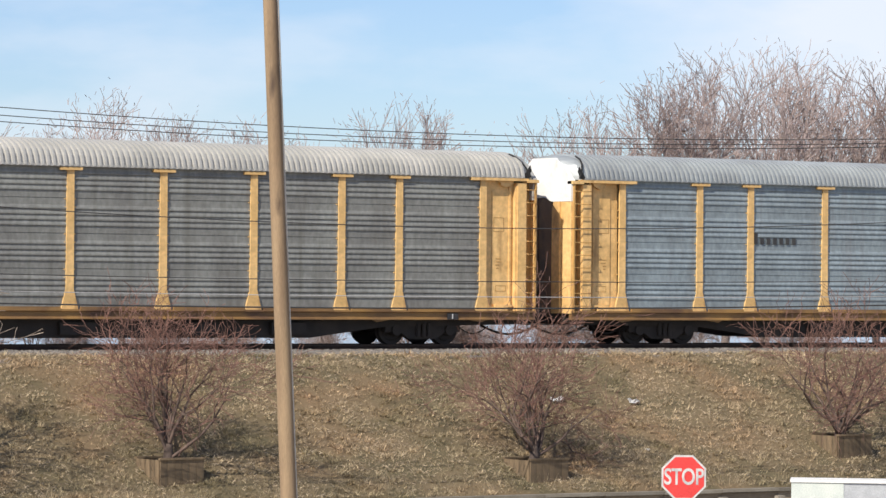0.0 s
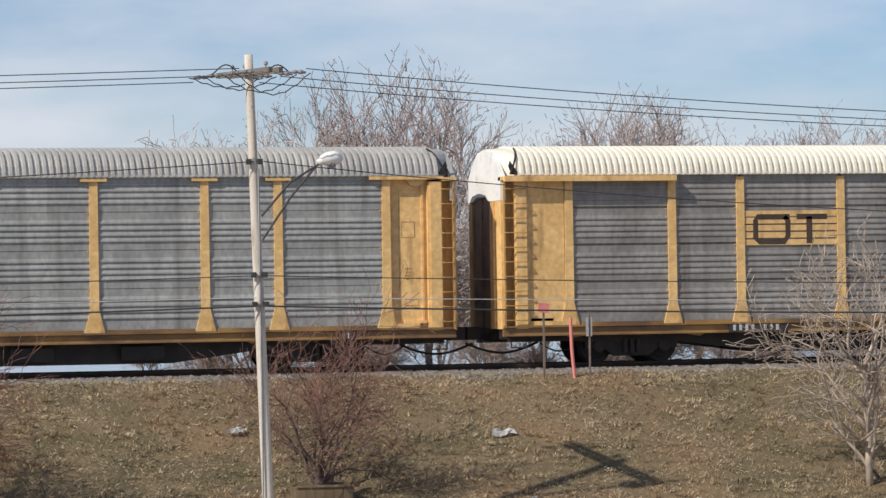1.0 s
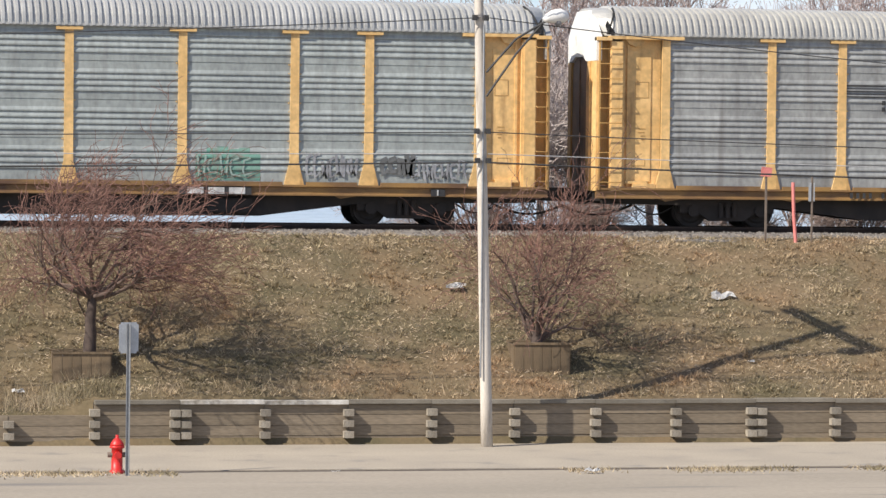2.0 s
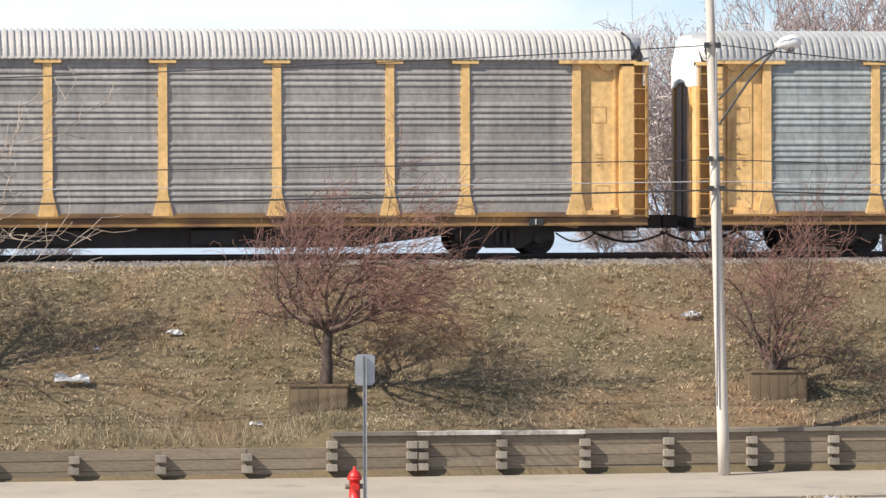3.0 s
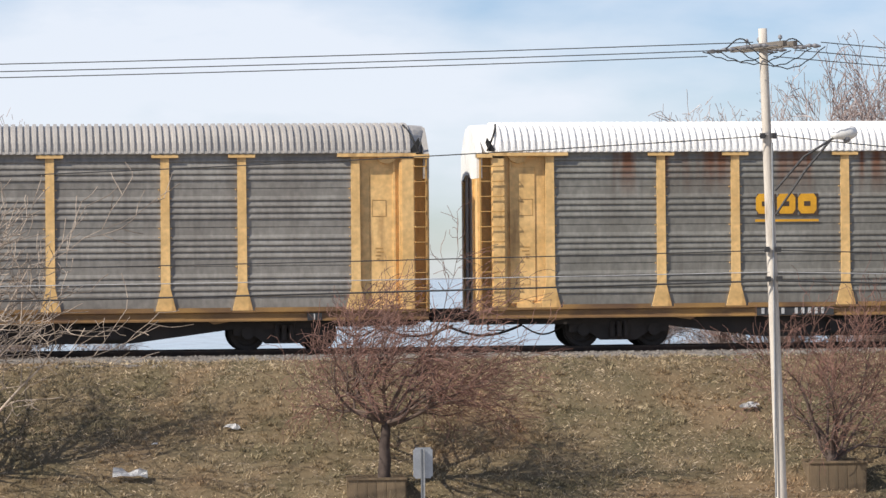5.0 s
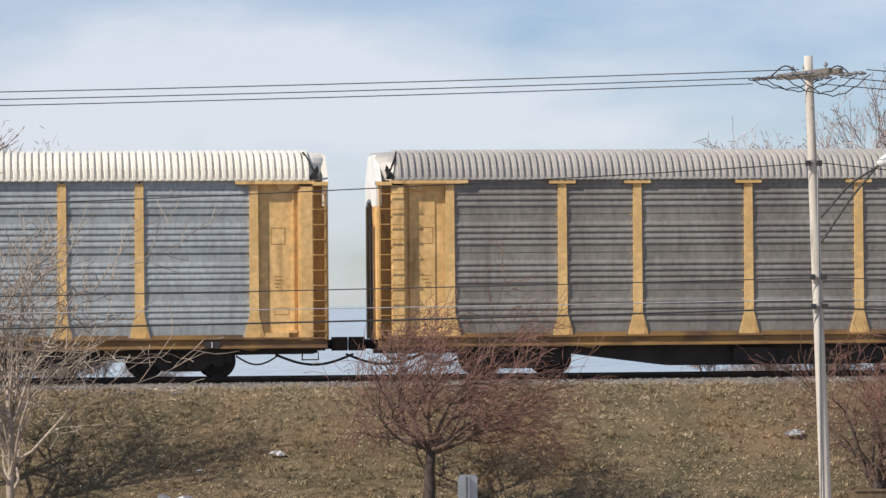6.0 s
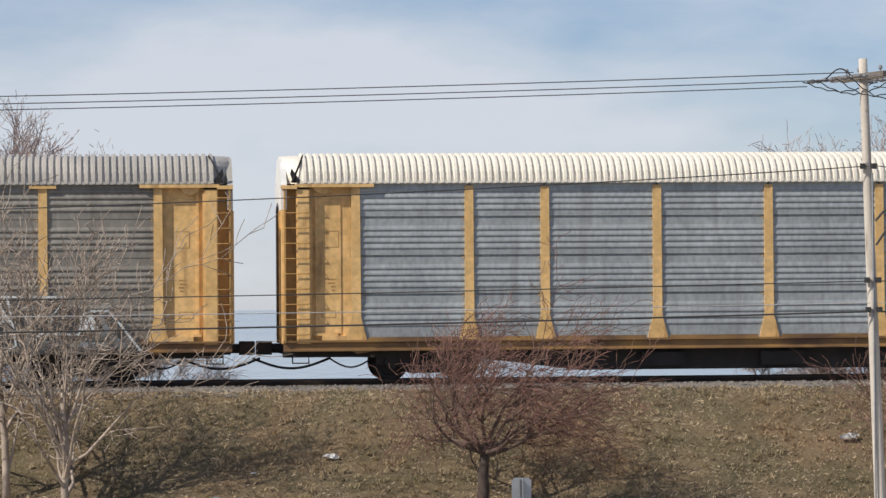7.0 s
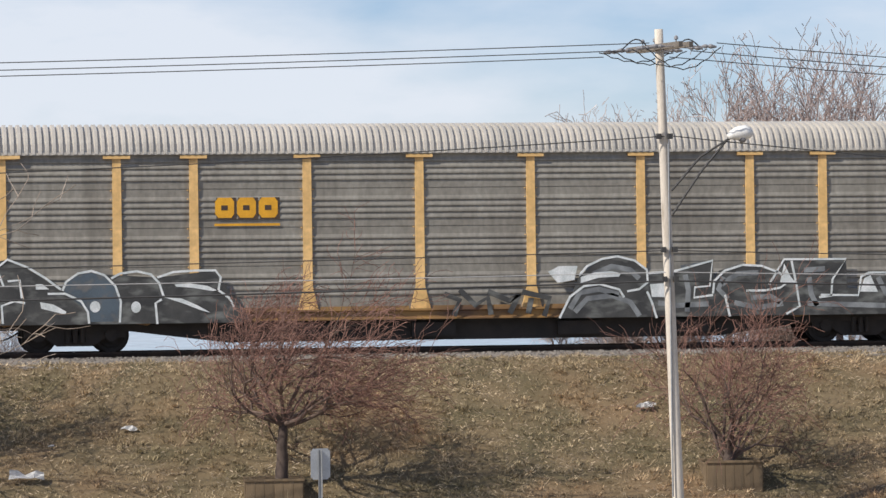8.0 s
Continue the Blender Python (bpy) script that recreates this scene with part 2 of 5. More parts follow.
def prism(bm, outline, d0, d1, axis="y"):
    """An outline of (a, b) pairs drawn out from d0 to d1 along an axis."""
    def at(a, b, d):
        return {"y": (a, d, b), "x": (d, a, b), "z": (a, b, d)}[axis]
    lo = [bm.verts.new(at(a, b, d0)) for a, b in outline]
    hi = [bm.verts.new(at(a, b, d1)) for a, b in outline]
    k = len(outline)
    bm.faces.new(lo)
    bm.faces.new(hi[::-1])
    for i in range(k):
        bm.faces.new((lo[i], hi[i], hi[(i + 1) % k], lo[(i + 1) % k]))


def tube(bm, points, radii, sides=6):
    """A round bar along points; radii one or many."""
    points = [Vector(p) for p in points]
    if not hasattr(radii, "__len__"):
        radii = [radii] * len(points)
    rings = []
    for i, p in enumerate(points):
        d = (points[min(i + 1, len(points) - 1)] - points[max(i - 1, 0)]).normalized()
        s = d.orthogonal().normalized() if abs(d.z) > 0.95 else d.cross(Vector((0, 0, 1))).normalized()
        u = s.cross(d)
        rings.append([bm.verts.new(p + (s * math.cos(a) + u * math.sin(a)) * radii[i]) for a in (2 * math.pi * k / sides for k in range(sides))])
    for r, q in zip(rings, rings[1:]):
        for k in range(sides):
            bm.faces.new((r[k], r[(k + 1) % sides], q[(k + 1) % sides], q[k]))
    bm.faces.new(rings[0][::-1])
    bm.faces.new(rings[-1])


def mesh_of(name, bm, smooth=False):
    bmesh.ops.recalc_face_normals(bm, faces=bm.faces[:])
    me = bpy.data.meshes.new(name)
    bm.to_mesh(me)
    bm.free()
    if smooth:
        me.shade_smooth()
    return me


def place(name, me, mat, parent=None, m=None, label=""):
    """An object on a mesh, with its material on the object, so that alike pieces share the mesh."""
    if not me.materials:
        me.materials.append(mat)
    ob = new(name, me)
    ob.material_slots[0].link = "OBJECT"
    ob.material_slots[0].material = mat
    ob.parent = parent
    if m is not None:
        ob.matrix_basis = m
    return tagged(ob, label)


def part(name, bm, mat, parent=None, label="", smooth=False):
    return place(name, mesh_of(name, bm, smooth), mat, parent, None, label)


def holder(name, x=0.0, y=0.0, z=0.0):
    ob = new(name)
    ob.empty_display_size = 0.2
    ob.matrix_basis = pose(x, y, z)
    return ob


# ---- ground ----
STREET = -0.07


def rise(y):
    """Height of the ground across the line: street, bank, track bed, low shore."""
    return float(np.interp(y, (77.4, 77.6, 80.5, 84.2, 85.2, 86.0, 91.2, 93.0, 104, 125, 140), (STREET, 0.91, 2.22, 4.11, 4.37, 4.43, 4.43, 4.15, 1.2, 0.0, -1.5)))


def bank(x, y):
    z = rise(y)
    if 77.55 < y < 85.3 or 92 < y < 124:
        z += 0.10 * noise.noise((x * 0.35, y * 0.35, 0)) + 0.05 * noise.noise((x * 1.3, y * 1.3, 5))
    if 77.5 < y < 79.6 and x < 8.4:
        z -= min(0.36, (8.4 - x) * 0.5) * (79.6 - y) / 2.1
    return z


def build_ground():
    xs = np.concatenate(([-3000, -800, -200, -60], np.arange(-25, 80.1, 0.5), [110, 200, 800, 3000]))
    ys = np.concatenate(([-3000, -500, -50, 30, 60, 77.35, 77.6], np.arange(78, 86.1, 0.4), [86.6, 88.6, 91.2], np.arange(92, 126, 3.0), [140, 400, 4500]))
    me = bpy.data.meshes.new("ground")
    verts = [(float(x), float(y), bank(x, y)) for y in ys for x in xs]
    w = len(xs)
    faces = [(j * w + i, j * w + i + 1, (j + 1) * w + i + 1, (j + 1) * w + i) for j in range(len(ys) - 1) for i in range(w - 1)]
    me.from_pydata(verts, [], faces)
    me.shade_smooth()
    return tagged(place("ground", me, M["grass"]), "dry brown and green grass bank below the railway", "ground", kind="structure")


build_ground()

def slab(name, mat, x0, x1, y0, y1, z0, z1, label, category, parent=None, kind="structure"):
    bm = bmesh.new()
    box(bm, x0, x1, y0, y1, z0, z1)
    return tagged(part(name, bm, mat, parent), label, category, kind=kind)


slab("road", M["asphalt"], -400, 400, -60, 71.0, STREET - 0.2, STREET + 0.012, "pale worn asphalt street with dark tyre streaks", "road")
slab("pavement", M["concrete"], -400, 400, 71.3, 77.32, STREET - 0.2, STREET + 0.03, "pale concrete sidewalk along the retaining wall", "sidewalk")
slab("gutter", M["tie"], -400, 400, 71.0, 71.3, STREET - 0.2, STREET + 0.008, "dark dirty gutter at the sidewalk edge", "gutter")
slab("water", M["water"], -4000, 4000, 128, 4800, -1.0, -0.55, "pale grey-blue lake water behind the railway", "water")
TRACK_Y, RAIL_Z = 88.6, 4.63
WHEEL_DROP = 0.07


def build_track():
    rng = random.Random(4)
    bm = bmesh.new()
    prism(bm, [(85.2, 4.33), (86.2, 4.49), (91.0, 4.49), (92.0, 4.27), (92.0, 3.9), (85.2, 3.9)], -200, 220, "x")
    tagged(part("ballast_bed", bm, M["ballast"]), "grey stone ballast bed under the rails", "ballast", kind="structure")
    verts, faces = [], []
    for i in range(9000):
        x, y = rng.uniform(-20, 75), rng.uniform(85.0, 87.4)
        z = float(np.interp(y, (85.0, 85.2, 86.2, 87.4), (4.31, 4.34, 4.49, 4.49)))
        s = rng.uniform(0.025, 0.06)
        b = len(verts)
        a = rng.uniform(0, 6.28)
        for k in range(4):
            verts.append((x + s * math.cos(a + k * 1.57), y + s * math.sin(a + k * 1.57), z - 0.01 + rng.uniform(0, 0.02)))
        verts.append((x, y, z + s * rng.uniform(0.5, 1.0)))
        faces += [(b + k, b + (k + 1) % 4, b + 4) for k in range(4)]
    me = bpy.data.meshes.new("ballast_stones")
    me.from_pydata(verts, [], faces)
    tagged(place("ballast_stones", me, M["ballast"]), "loose grey ballast stones along the track edge", "gravel", kind="stuff")
    for s in (-1, 1):
        bm = bmesh.new()
        y = TRACK_Y + s * 0.755
        prism(bm, [(y - 0.07, 4.47), (y + 0.07, 4.47), (y + 0.012, 4.51), (y + 0.037, 4.59), (y + 0.037, RAIL_Z), (y - 0.037, RAIL_Z), (y - 0.037, 4.59), (y - 0.012, 4.51)], -200, 220, "x")
        tagged(part("rail", bm, M["rail"]), "rusty steel railway rail on dark sleepers", "rail", "rails", "structure")
    bm = bmesh.new()
    box(bm, -0.11, 0.11, -1.3, 1.3, 0, 0.17)
    me = mesh_of("sleeper", bm)
    line = tagged(holder("sleepers"), "dark tarred timber sleepers in grey ballast", "sleepers", kind="structure")
    for i in range(170):
        place("sleeper", me, M["tie"], line, pose(-20 + i * 0.56, TRACK_Y, 4.335))


build_track()

# ---- the train ----
F_BAY, N_BAY = 2.81, 1.889
POSTS = [-(3.5 * F_BAY + N_BAY), -(2.5 * F_BAY + N_BAY), -2.5 * F_BAY, -1.5 * F_BAY, -0.5 * F_BAY, 0.5 * F_BAY, 1.5 * F_BAY, 2.5 * F_BAY, 2.5 * F_BAY + N_BAY, 3.5 * F_BAY + N_BAY]
HALF = 13.58
Z_SILL, Z_EAVE = 1.06, 4.93


def rib_profile(kind):
    """The upright section of a pressed steel side panel: (depth outwards, height)."""
    out = [(0.0, Z_SILL)]
    deep, wide, proud = (0.018, 0.022, 0.027) if kind == "grouped" else (0.07, 0.056, 0.021)
    for g in range(3, -1, -1):
        for k in range(3, -1, -1):
            z = 4.77 - g * 0.955 - k * 0.150
            out += [(0.0, z - 0.062), (proud, z - 0.046), (proud, z - 0.012), (0.0, z + 0.062)]
        if g:
            z = 4.77 - g * 0.955 + 0.235
            out += [(0.0, z), (-deep, z + 0.003), (-deep, z + wide), (0.0, z + wide + 0.003)]
    out.append((0.0, Z_EAVE))
    return out


def panel_mesh(width, kind):
    bm = bmesh.new()
    prof = rib_profile(kind)
    cols = [[bm.verts.new((x, -1.44 - d, z)) for d, z in prof] for x in (-width / 2, width / 2)]
    rear = [[bm.verts.new((x, -1.36, z)) for z in (Z_SILL, Z_EAVE)] for x in (-width / 2, width / 2)]
    for i in range(len(prof) - 1):
        bm.faces.new((cols[0][i], cols[1][i], cols[1][i + 1], cols[0][i + 1]))
    for c, r in zip(cols, rear):
        bm.faces.new(c + [r[1], r[0]])
    bm.faces.new((rear[0][0], rear[0][1], rear[1][1], rear[1][0]))
    return mesh_of("side_panel", bm)


def post_mesh(cap):
    bm = bmesh.new()
    outline = [(-0.26, 0.98), (0.26, 0.98), (0.24, 1.12), (0.115, 1.62), (0.105, 4.86), (-0.105, 4.86), (-0.115, 1.62), (-0.24, 1.12)]
    prism(bm, outline, -1.495, -1.43)
    for z in (1.92, 2.14, 2.87, 3.09, 3.82, 4.04):
        for x in (-0.15, 0.15):
            box(bm, x - 0.014, x + 0.014, -1.468, -1.43, z - 0.014, z + 0.014)
    if cap:
        box(bm, -0.33, 0.33, -1.545, -1.43, 4.82, 4.90)
    return mesh_of("side_post", bm)


ROOF = [(-1.52, 4.92), (-1.50, 5.05), (-1.44, 5.24), (-1.32, 5.42), (-1.12, 5.57), (-0.80, 5.68), (-0.4, 5.74), (0.0, 5.76)]
ROOF = [(y, 4.92 + (z - 4.92) * 0.9) for y, z in ROOF]
ROOF += [(-y, z) for y, z in ROOF[-2::-1]]


def roof_mesh():
    me = bpy.data.meshes.new("roof")
    xs, off = [], []
    n = 154
    step = 26.2 / n
    for i in range(n):
        for k, d in ((0.0, 0.0), (0.42, 0.0), (0.50, 0.055), (0.92, 0.055)):
            xs.append(-13.1 + (i + k) * step)
            off.append(d)
    xs.append(13.1)
    off.append(0.0)
    verts, faces = [], []
    w = len(ROOF)
    for x, d in zip(xs, off):
        for y, z in ROOF:
            nrm = Vector((y / 1.5, (z - 4.6) / 1.1)).normalized()
            verts.append((x, y + nrm.x * d, z + nrm.y * d))
    for i in range(len(xs) - 1):
        for j in range(w - 1):
            faces.append((i * w + j, i * w + j + 1, (i + 1) * w + j + 1, (i + 1) * w + j))
    me.from_pydata(verts, [], faces)
    return me


def drawn_in(y, z, k):
    """The roof arch narrowed by k, with its crown kept."""
    return (y * k, 4.93 + (z - 4.93) * (0.9 + 0.1 * k))


def arch_mesh(s):
    """The smooth end of the roof, which narrows towards the gable; s is -1 or 1."""
    bm = bmesh.new()
    rows = [[bm.verts.new((s * x, *drawn_in(y, z, k))) for y, z in ROOF] for x, k in ((13.08, 0.985), (13.22, 0.93), (13.40, 0.79), (13.54, 0.64))]
    for p, q in zip(rows, rows[1:]):
        for i in range(len(ROOF) - 1):
            bm.faces.new((p[i], p[i + 1], q[i + 1], q[i]))
    bm.faces.new(rows[-1])
    bm.faces.new(rows[0])
    return mesh_of("roof_end", bm)


def seam_mesh(s):
    """The dark curved seam where the ribbed roof stops."""
    bm = bmesh.new()
    tube(bm, [(s * (13.30 - 0.45 * (z - 4.92)), y - 0.03, z + 0.03) for y, z in ROOF[:6]], 0.028, 6)
    return mesh_of("roof_seam", bm)


def simple_mesh(name, *boxes):
    bm = bmesh.new()
    for b in boxes:
        box(bm, *b)
    return mesh_of(name, bm)


def end_meshes(s):
    """The meshes of one end of a car; s is -1 or 1."""
    def bx(a, b, *rest):
        return (min(s * a, s * b), max(s * a, s * b), *rest)
    e = POSTS[-1]
    out = {}
    bm = bmesh.new()
    box(bm, *bx(e + 0.1, e + 1.12, -1.35, -1.12, 1.0, 4.85))
    out["end_panel"] = mesh_of("end_panel", bm)
    bm = bmesh.new()
    box(bm, *bx(e + 0.36, e + 0.98, -1.372, -1.35, 1.22, 4.55))
    bmesh.ops.bevel(bm, geom=bm.edges[:], offset=0.008, segments=1, affect="EDGES")
    box(bm, *bx(e + 0.94, e + 1.0, -1.40, -1.35, 1.1, 4.7))
    out["access_door"] = mesh_of("access_door", bm)
    out["ladder_recess"] = simple_mesh("ladder_recess", bx(e + 1.46, 13.5, -1.27, -1.195, 1.0, 4.85))
    out["foot_step"] = simple_mesh("foot_step", bx(e + 0.25, e + 0.85, -1.5, -1.33, 1.06, 1.17), bx(e + 0.45, e + 1.05, -1.46, -1.33, 1.17, 1.24))
    bm = bmesh.new()
    box(bm, *bx(e + 1.12, e + 1.47, -1.54, -1.10, 0.98, 4.78))
    bmesh.ops.bevel(bm, geom=[q for q in bm.edges if abs(q.verts[0].co.z - q.verts[1].co.z) > 1], offset=0.03, segments=2, affect="EDGES")
    box(bm, *bx(e + 1.09, e + 1.125, -1.50, -1.34, 1.0, 4.7))
    out["corner_post"] = mesh_of("corner_post", bm)
    bm = bmesh.new()
    box(bm, *bx(e - 0.45, e + 1.5, -1.575, -1.3, 4.83, 4.91))
    box(bm, *bx(e + 1.45, 13.56, -1.60, -1.3, 4.79, 4.88))
    prism(bm, [(s * (e + 0.55), 4.83), (s * (e + 0.62), 4.70), (s * (e + 0.8), 4.64), (s * (e + 0.98), 4.72), (s * (e + 1.05), 4.83)], -1.47, -1.36)
    out["header"] = mesh_of("header", bm)
    bm = bmesh.new()
    for k in range(10):
        z = 1.22 + k * 0.375
        inner = e + (1.17 if s < 0 else 1.46)
        tube(bm, [(s * (inner), -1.545, z), (s * (inner + 0.02), -1.60, z - 0.02), (s * 13.46, -1.60, z - 0.02), (s * 13.5, -1.52, z)], 0.013, 5)
    box(bm, *bx(13.46, 13.5, -1.58, -1.5, 1.0, 4.8))
    out["ladder"] = mesh_of("ladder", bm)
    bm = bmesh.new()
    for x0, x1, z0, z1 in ((0.42, 0.76, 3.35, 3.75), (0.5, 0.84, 1.62, 1.78)):
        for q in ((x0, x1, z0, z0 + 0.014), (x0, x1, z1, z1 + 0.014), (x0, x0 + 0.014, z0, z1), (x1, x1 + 0.014, z0, z1)):
            box(bm, *bx(e + q[0], e + q[1], -1.378, -1.372, q[2], q[3]))
    for k, (x0, x1) in enumerate(((0.5, 0.68), (0.52, 0.7), (0.5, 0.62), (0.52, 0.6))):
        box(bm, *bx(e + x0, e + x1, -1.378, -1.372, 2.55 - k * 0.09, 2.58 - k * 0.09))
    out["stencil"] = mesh_of("stencil", bm)
    bm = bmesh.new()
    prism(bm, [(-0.42, 1.0), (1.2, 1.0), (1.2, 4.1), (1.05, 4.3), (0.75, 4.4), (-0.1, 4.4), (-0.32, 4.3), (-0.42, 4.05)], s * 13.36, s * 13.5, "x")
    box(bm, *bx(13.5, 13.53, 0.36, 0.44, 1.0, 4.35))
    out["end_door"] = mesh_of("end_door", bm)
    bm = bmesh.new()
    prism(bm, [(-1.5, 0.98), (-0.44, 0.98), (-0.44, 4.05), (-0.52, 4.28), (-1.5, 4.28)], s * 13.50, s * 13.55, "x")
    box(bm, *bx(13.55, 13.60, -0.95, -0.88, 1.0, 4.28))
    out["end_wing"] = mesh_of("end_wing", bm)
    out["far_wing"] = simple_mesh("far_wing", bx(13.40, 13.55, 1.2, 1.5, 0.98, 4.28))
    bm = bmesh.new()
    prism(bm, [(-1.5, 4.283), (-0.52, 4.283), (-0.32, 4.31), (-0.1, 4.41), (0.75, 4.41), (1.05, 4.31), (1.5, 4.283), (1.5, 4.9), (1.02, 5.32), (0.6, 5.58), (-0.6, 5.58), (-1.02, 5.32), (-1.5, 4.9)], s * 13.42, s * 13.56, "x")
    out["end_gable"] = mesh_of("end_gable", bm)
    bm = bmesh.new()
    prism(bm, [(s * 13.06, 4.94), (s * 13.26, 4.94), (s * 13.34, 5.16), (s * 13.30, 5.3)], -1.535, -1.50)
    out["vent"] = mesh_of("vent", bm)
    bm = bmesh.new()
    for z, r in ((0.86, 0.12),):
        tube(bm, [(s * 13.2, 0, z), (s * 13.85, 0, z), (s * 14.14, 0, z)], [r, r, 0.16], 8)
    box(bm, min(s * 13.75, s * 14.13), max(s * 13.75, s * 14.13), -0.2, 0.2, 0.70, 1.04)
    box(bm, min(s * 12.9, s * 13.5), max(s * 12.9, s * 13.5), -1.1, 1.1, 0.72, 1.0)
    out["coupler"] = mesh_of("coupler", bm)
    bm = bmesh.new()
    tube(bm, [(s * (12.3 + 0.15 * k), -0.45, 0.62 - 0.26 * math.sin(k * math.pi / 13)) for k in range(14)], 0.035, 6)
    tube(bm, [(s * (11.3 + 0.13 * k), -0.8, 0.60 - 0.22 * math.sin(k * math.pi / 8)) for k in range(9)], 0.022, 5)
    tube(bm, [(s * 13.3, -1.4, 0.95), (s * 13.3, -1.42, 0.5), (s * 12.9, -1.42, 0.5), (s * 12.9, -1.4, 0.95)], 0.025, 5)
    out["air_hose"] = mesh_of("air_hose", bm)
    return out


def bogie_meshes():
    bm = bmesh.new()
    for y in (-1.02, 0.98):
        prism(bm, [(-1.25, 0.36), (-1.25, 0.62), (-0.6, 0.78), (0.6, 0.78), (1.25, 0.62), (1.25, 0.36), (0.75, 0.36), (0.45, 0.16), (-0.45, 0.16), (-0.75, 0.36)], y - 0.08, y + 0.12)
        for x in (-0.89, 0.89):
            tube(bm, [(x, y - 0.14, 0.42), (x, y + 0.1, 0.42)], 0.16, 10)
        for x in (-0.18, 0.0, 0.18):
            tube(bm, [(x, y - 0.12, 0.24), (x, y - 0.12, 0.62)], 0.07, 8)
    box(bm, -0.25, 0.25, -1.1, 1.1, 0.45, 0.85)
    frame_me = mesh_of("bogie", bm)
    bm = bmesh.new()
    for y in (-0.755, 0.755):
        s = 1 if y > 0 else -1
        tube(bm, [(0, y - s * 0.10, 0), (0, y - s * 0.06, 0)], 0.46, 28)
        tube(bm, [(0, y - s * 0.06, 0), (0, y + s * 0.07, 0)], [0.425, 0.42], 28)
        tube(bm, [(0, y + s * 0.07, 0), (0, y + s * 0.10, 0)], [0.33, 0.28], 20)
    tube(bm, [(0, -1.0, 0), (0, 1.0, 0)], 0.09, 10)
    return frame_me, mesh_of("wheelset", bm)


def underframe_mesh():
    bm = bmesh.new()
    prism(bm, [(-13.3, 0.66), (-8.6, 0.58), (-6.2, 0.27), (6.2, 0.27), (8.6, 0.58), (13.3, 0.66), (13.3, 1.02), (-13.3, 1.02)], -1.15, 1.15)
    for x in (-4.6, -1.6, 2.1, 4.9):
        box(bm, x, x + 1.1, -1.32, -1.1, 0.36, 0.7)
    return mesh_of("underframe", bm)


def sill_mesh():
    bm = bmesh.new()
    prism(bm, [(-1.53, 0.79), (-1.36, 0.79), (-1.36, 1.06), (-1.56, 1.06), (-1.56, 1.01), (-1.50, 0.99), (-1.50, 0.84), (-1.53, 0.83)], -13.52, 13.52, "x")
    for i in range(9):
        a, b = POSTS[i] + 0.3, POSTS[i + 1] - 0.3
        box(bm, a, b, -1.57, -1.5, 1.02, 1.13)
    for x in (-9.95, 9.95):
        prism(bm, [(x - 2.3, 0.99), (x - 1.75, 0.72), (x - 1.25, 0.80), (x + 1.25, 0.80), (x + 1.75, 0.72), (x + 2.3, 0.99)], -1.49, -1.40)
    return mesh_of("side_sill", bm)


SHARED = {
    "panel": {(k, w): panel_mesh({"F": F_BAY, "N": N_BAY}[w] - 0.06, k) for k in ("grouped", "seamed") for w in "FN"},
    "post": {True: post_mesh(True), False: post_mesh(False)},
    "roof": roof_mesh(),
    "cap": {-1: arch_mesh(-1), 1: arch_mesh(1)},
    "seam": {-1: seam_mesh(-1), 1: seam_mesh(1)},
    "end": {-1: end_meshes(-1), 1: end_meshes(1)},
    "bogie": bogie_meshes(),
    "underframe": underframe_mesh(),
    "sill": sill_mesh(),
    "eave": simple_mesh("eave_rail", (-13.1, 13.1, -1.555, -1.46, 4.915, 4.985)),
    "far": simple_mesh("far_side", (-13.4, 13.4, 1.3, 1.5, 0.6, 4.93)),
    "deck": simple_mesh("deck", (-13.3, 13.3, -1.3, 1.3, 1.02, 1.08)),
}


def autorack(label, kind, panel, roof, caps=True, gable="white"):
    """One covered car carrier, its origin just below the rail top at its middle."""
    car = tagged(holder("autorack_car"), label, "railcar", "cars of the train")
    for i in range(9):
        w = "N" if i in (1, 7) else "F"
        place("side_panel", SHARED["panel"][(kind, w)], panel, car, pose((POSTS[i] + POSTS[i + 1]) / 2, 0, 0))
    for x in POSTS:
        place("side_post", SHARED["post"][caps], M["yellow"], car, pose(x, 0, 0), "yellow steel side post with flared foot")
    place("roof", SHARED["roof"], roof, car, None, "ribbed steel roof")
    place("eave_rail", SHARED["eave"], roof, car)
    place("far_side", SHARED["far"], panel, car)
    place("deck", SHARED["deck"], M["black"], car)
    place("side_sill", SHARED["sill"], M["sill"], car, None, "weathered yellow side sill")
    place("underframe", SHARED["underframe"], M["black"], car, None, "black fishbelly underframe")
    for s in (-1, 1):
        place("roof_end", SHARED["cap"][s], roof, car)
        place("roof_seam", SHARED["seam"][s], M["hole"], car)
        for name, me in SHARED["end"][s].items():
            # recess, ladder and far wing take the yellow with shade mixed into it
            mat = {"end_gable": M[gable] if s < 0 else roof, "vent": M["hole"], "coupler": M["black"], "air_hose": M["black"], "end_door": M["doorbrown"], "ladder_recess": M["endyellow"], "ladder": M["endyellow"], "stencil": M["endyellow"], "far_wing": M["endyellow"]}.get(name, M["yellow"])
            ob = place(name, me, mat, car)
            if name == "stencil":
                tagged(ob, "faint stencilled outlines and bars", kind="stuff")
        bog = place("bogie", SHARED["bogie"][0], M["black"], car, pose(s * 9.95, 0, WHEEL_DROP), "black two-axle bogie")
        for x in (-0.89, 0.89):
            place("wheelset", SHARED["bogie"][1], M["black"], bog, pose(x, 0, 0.42))
    return car


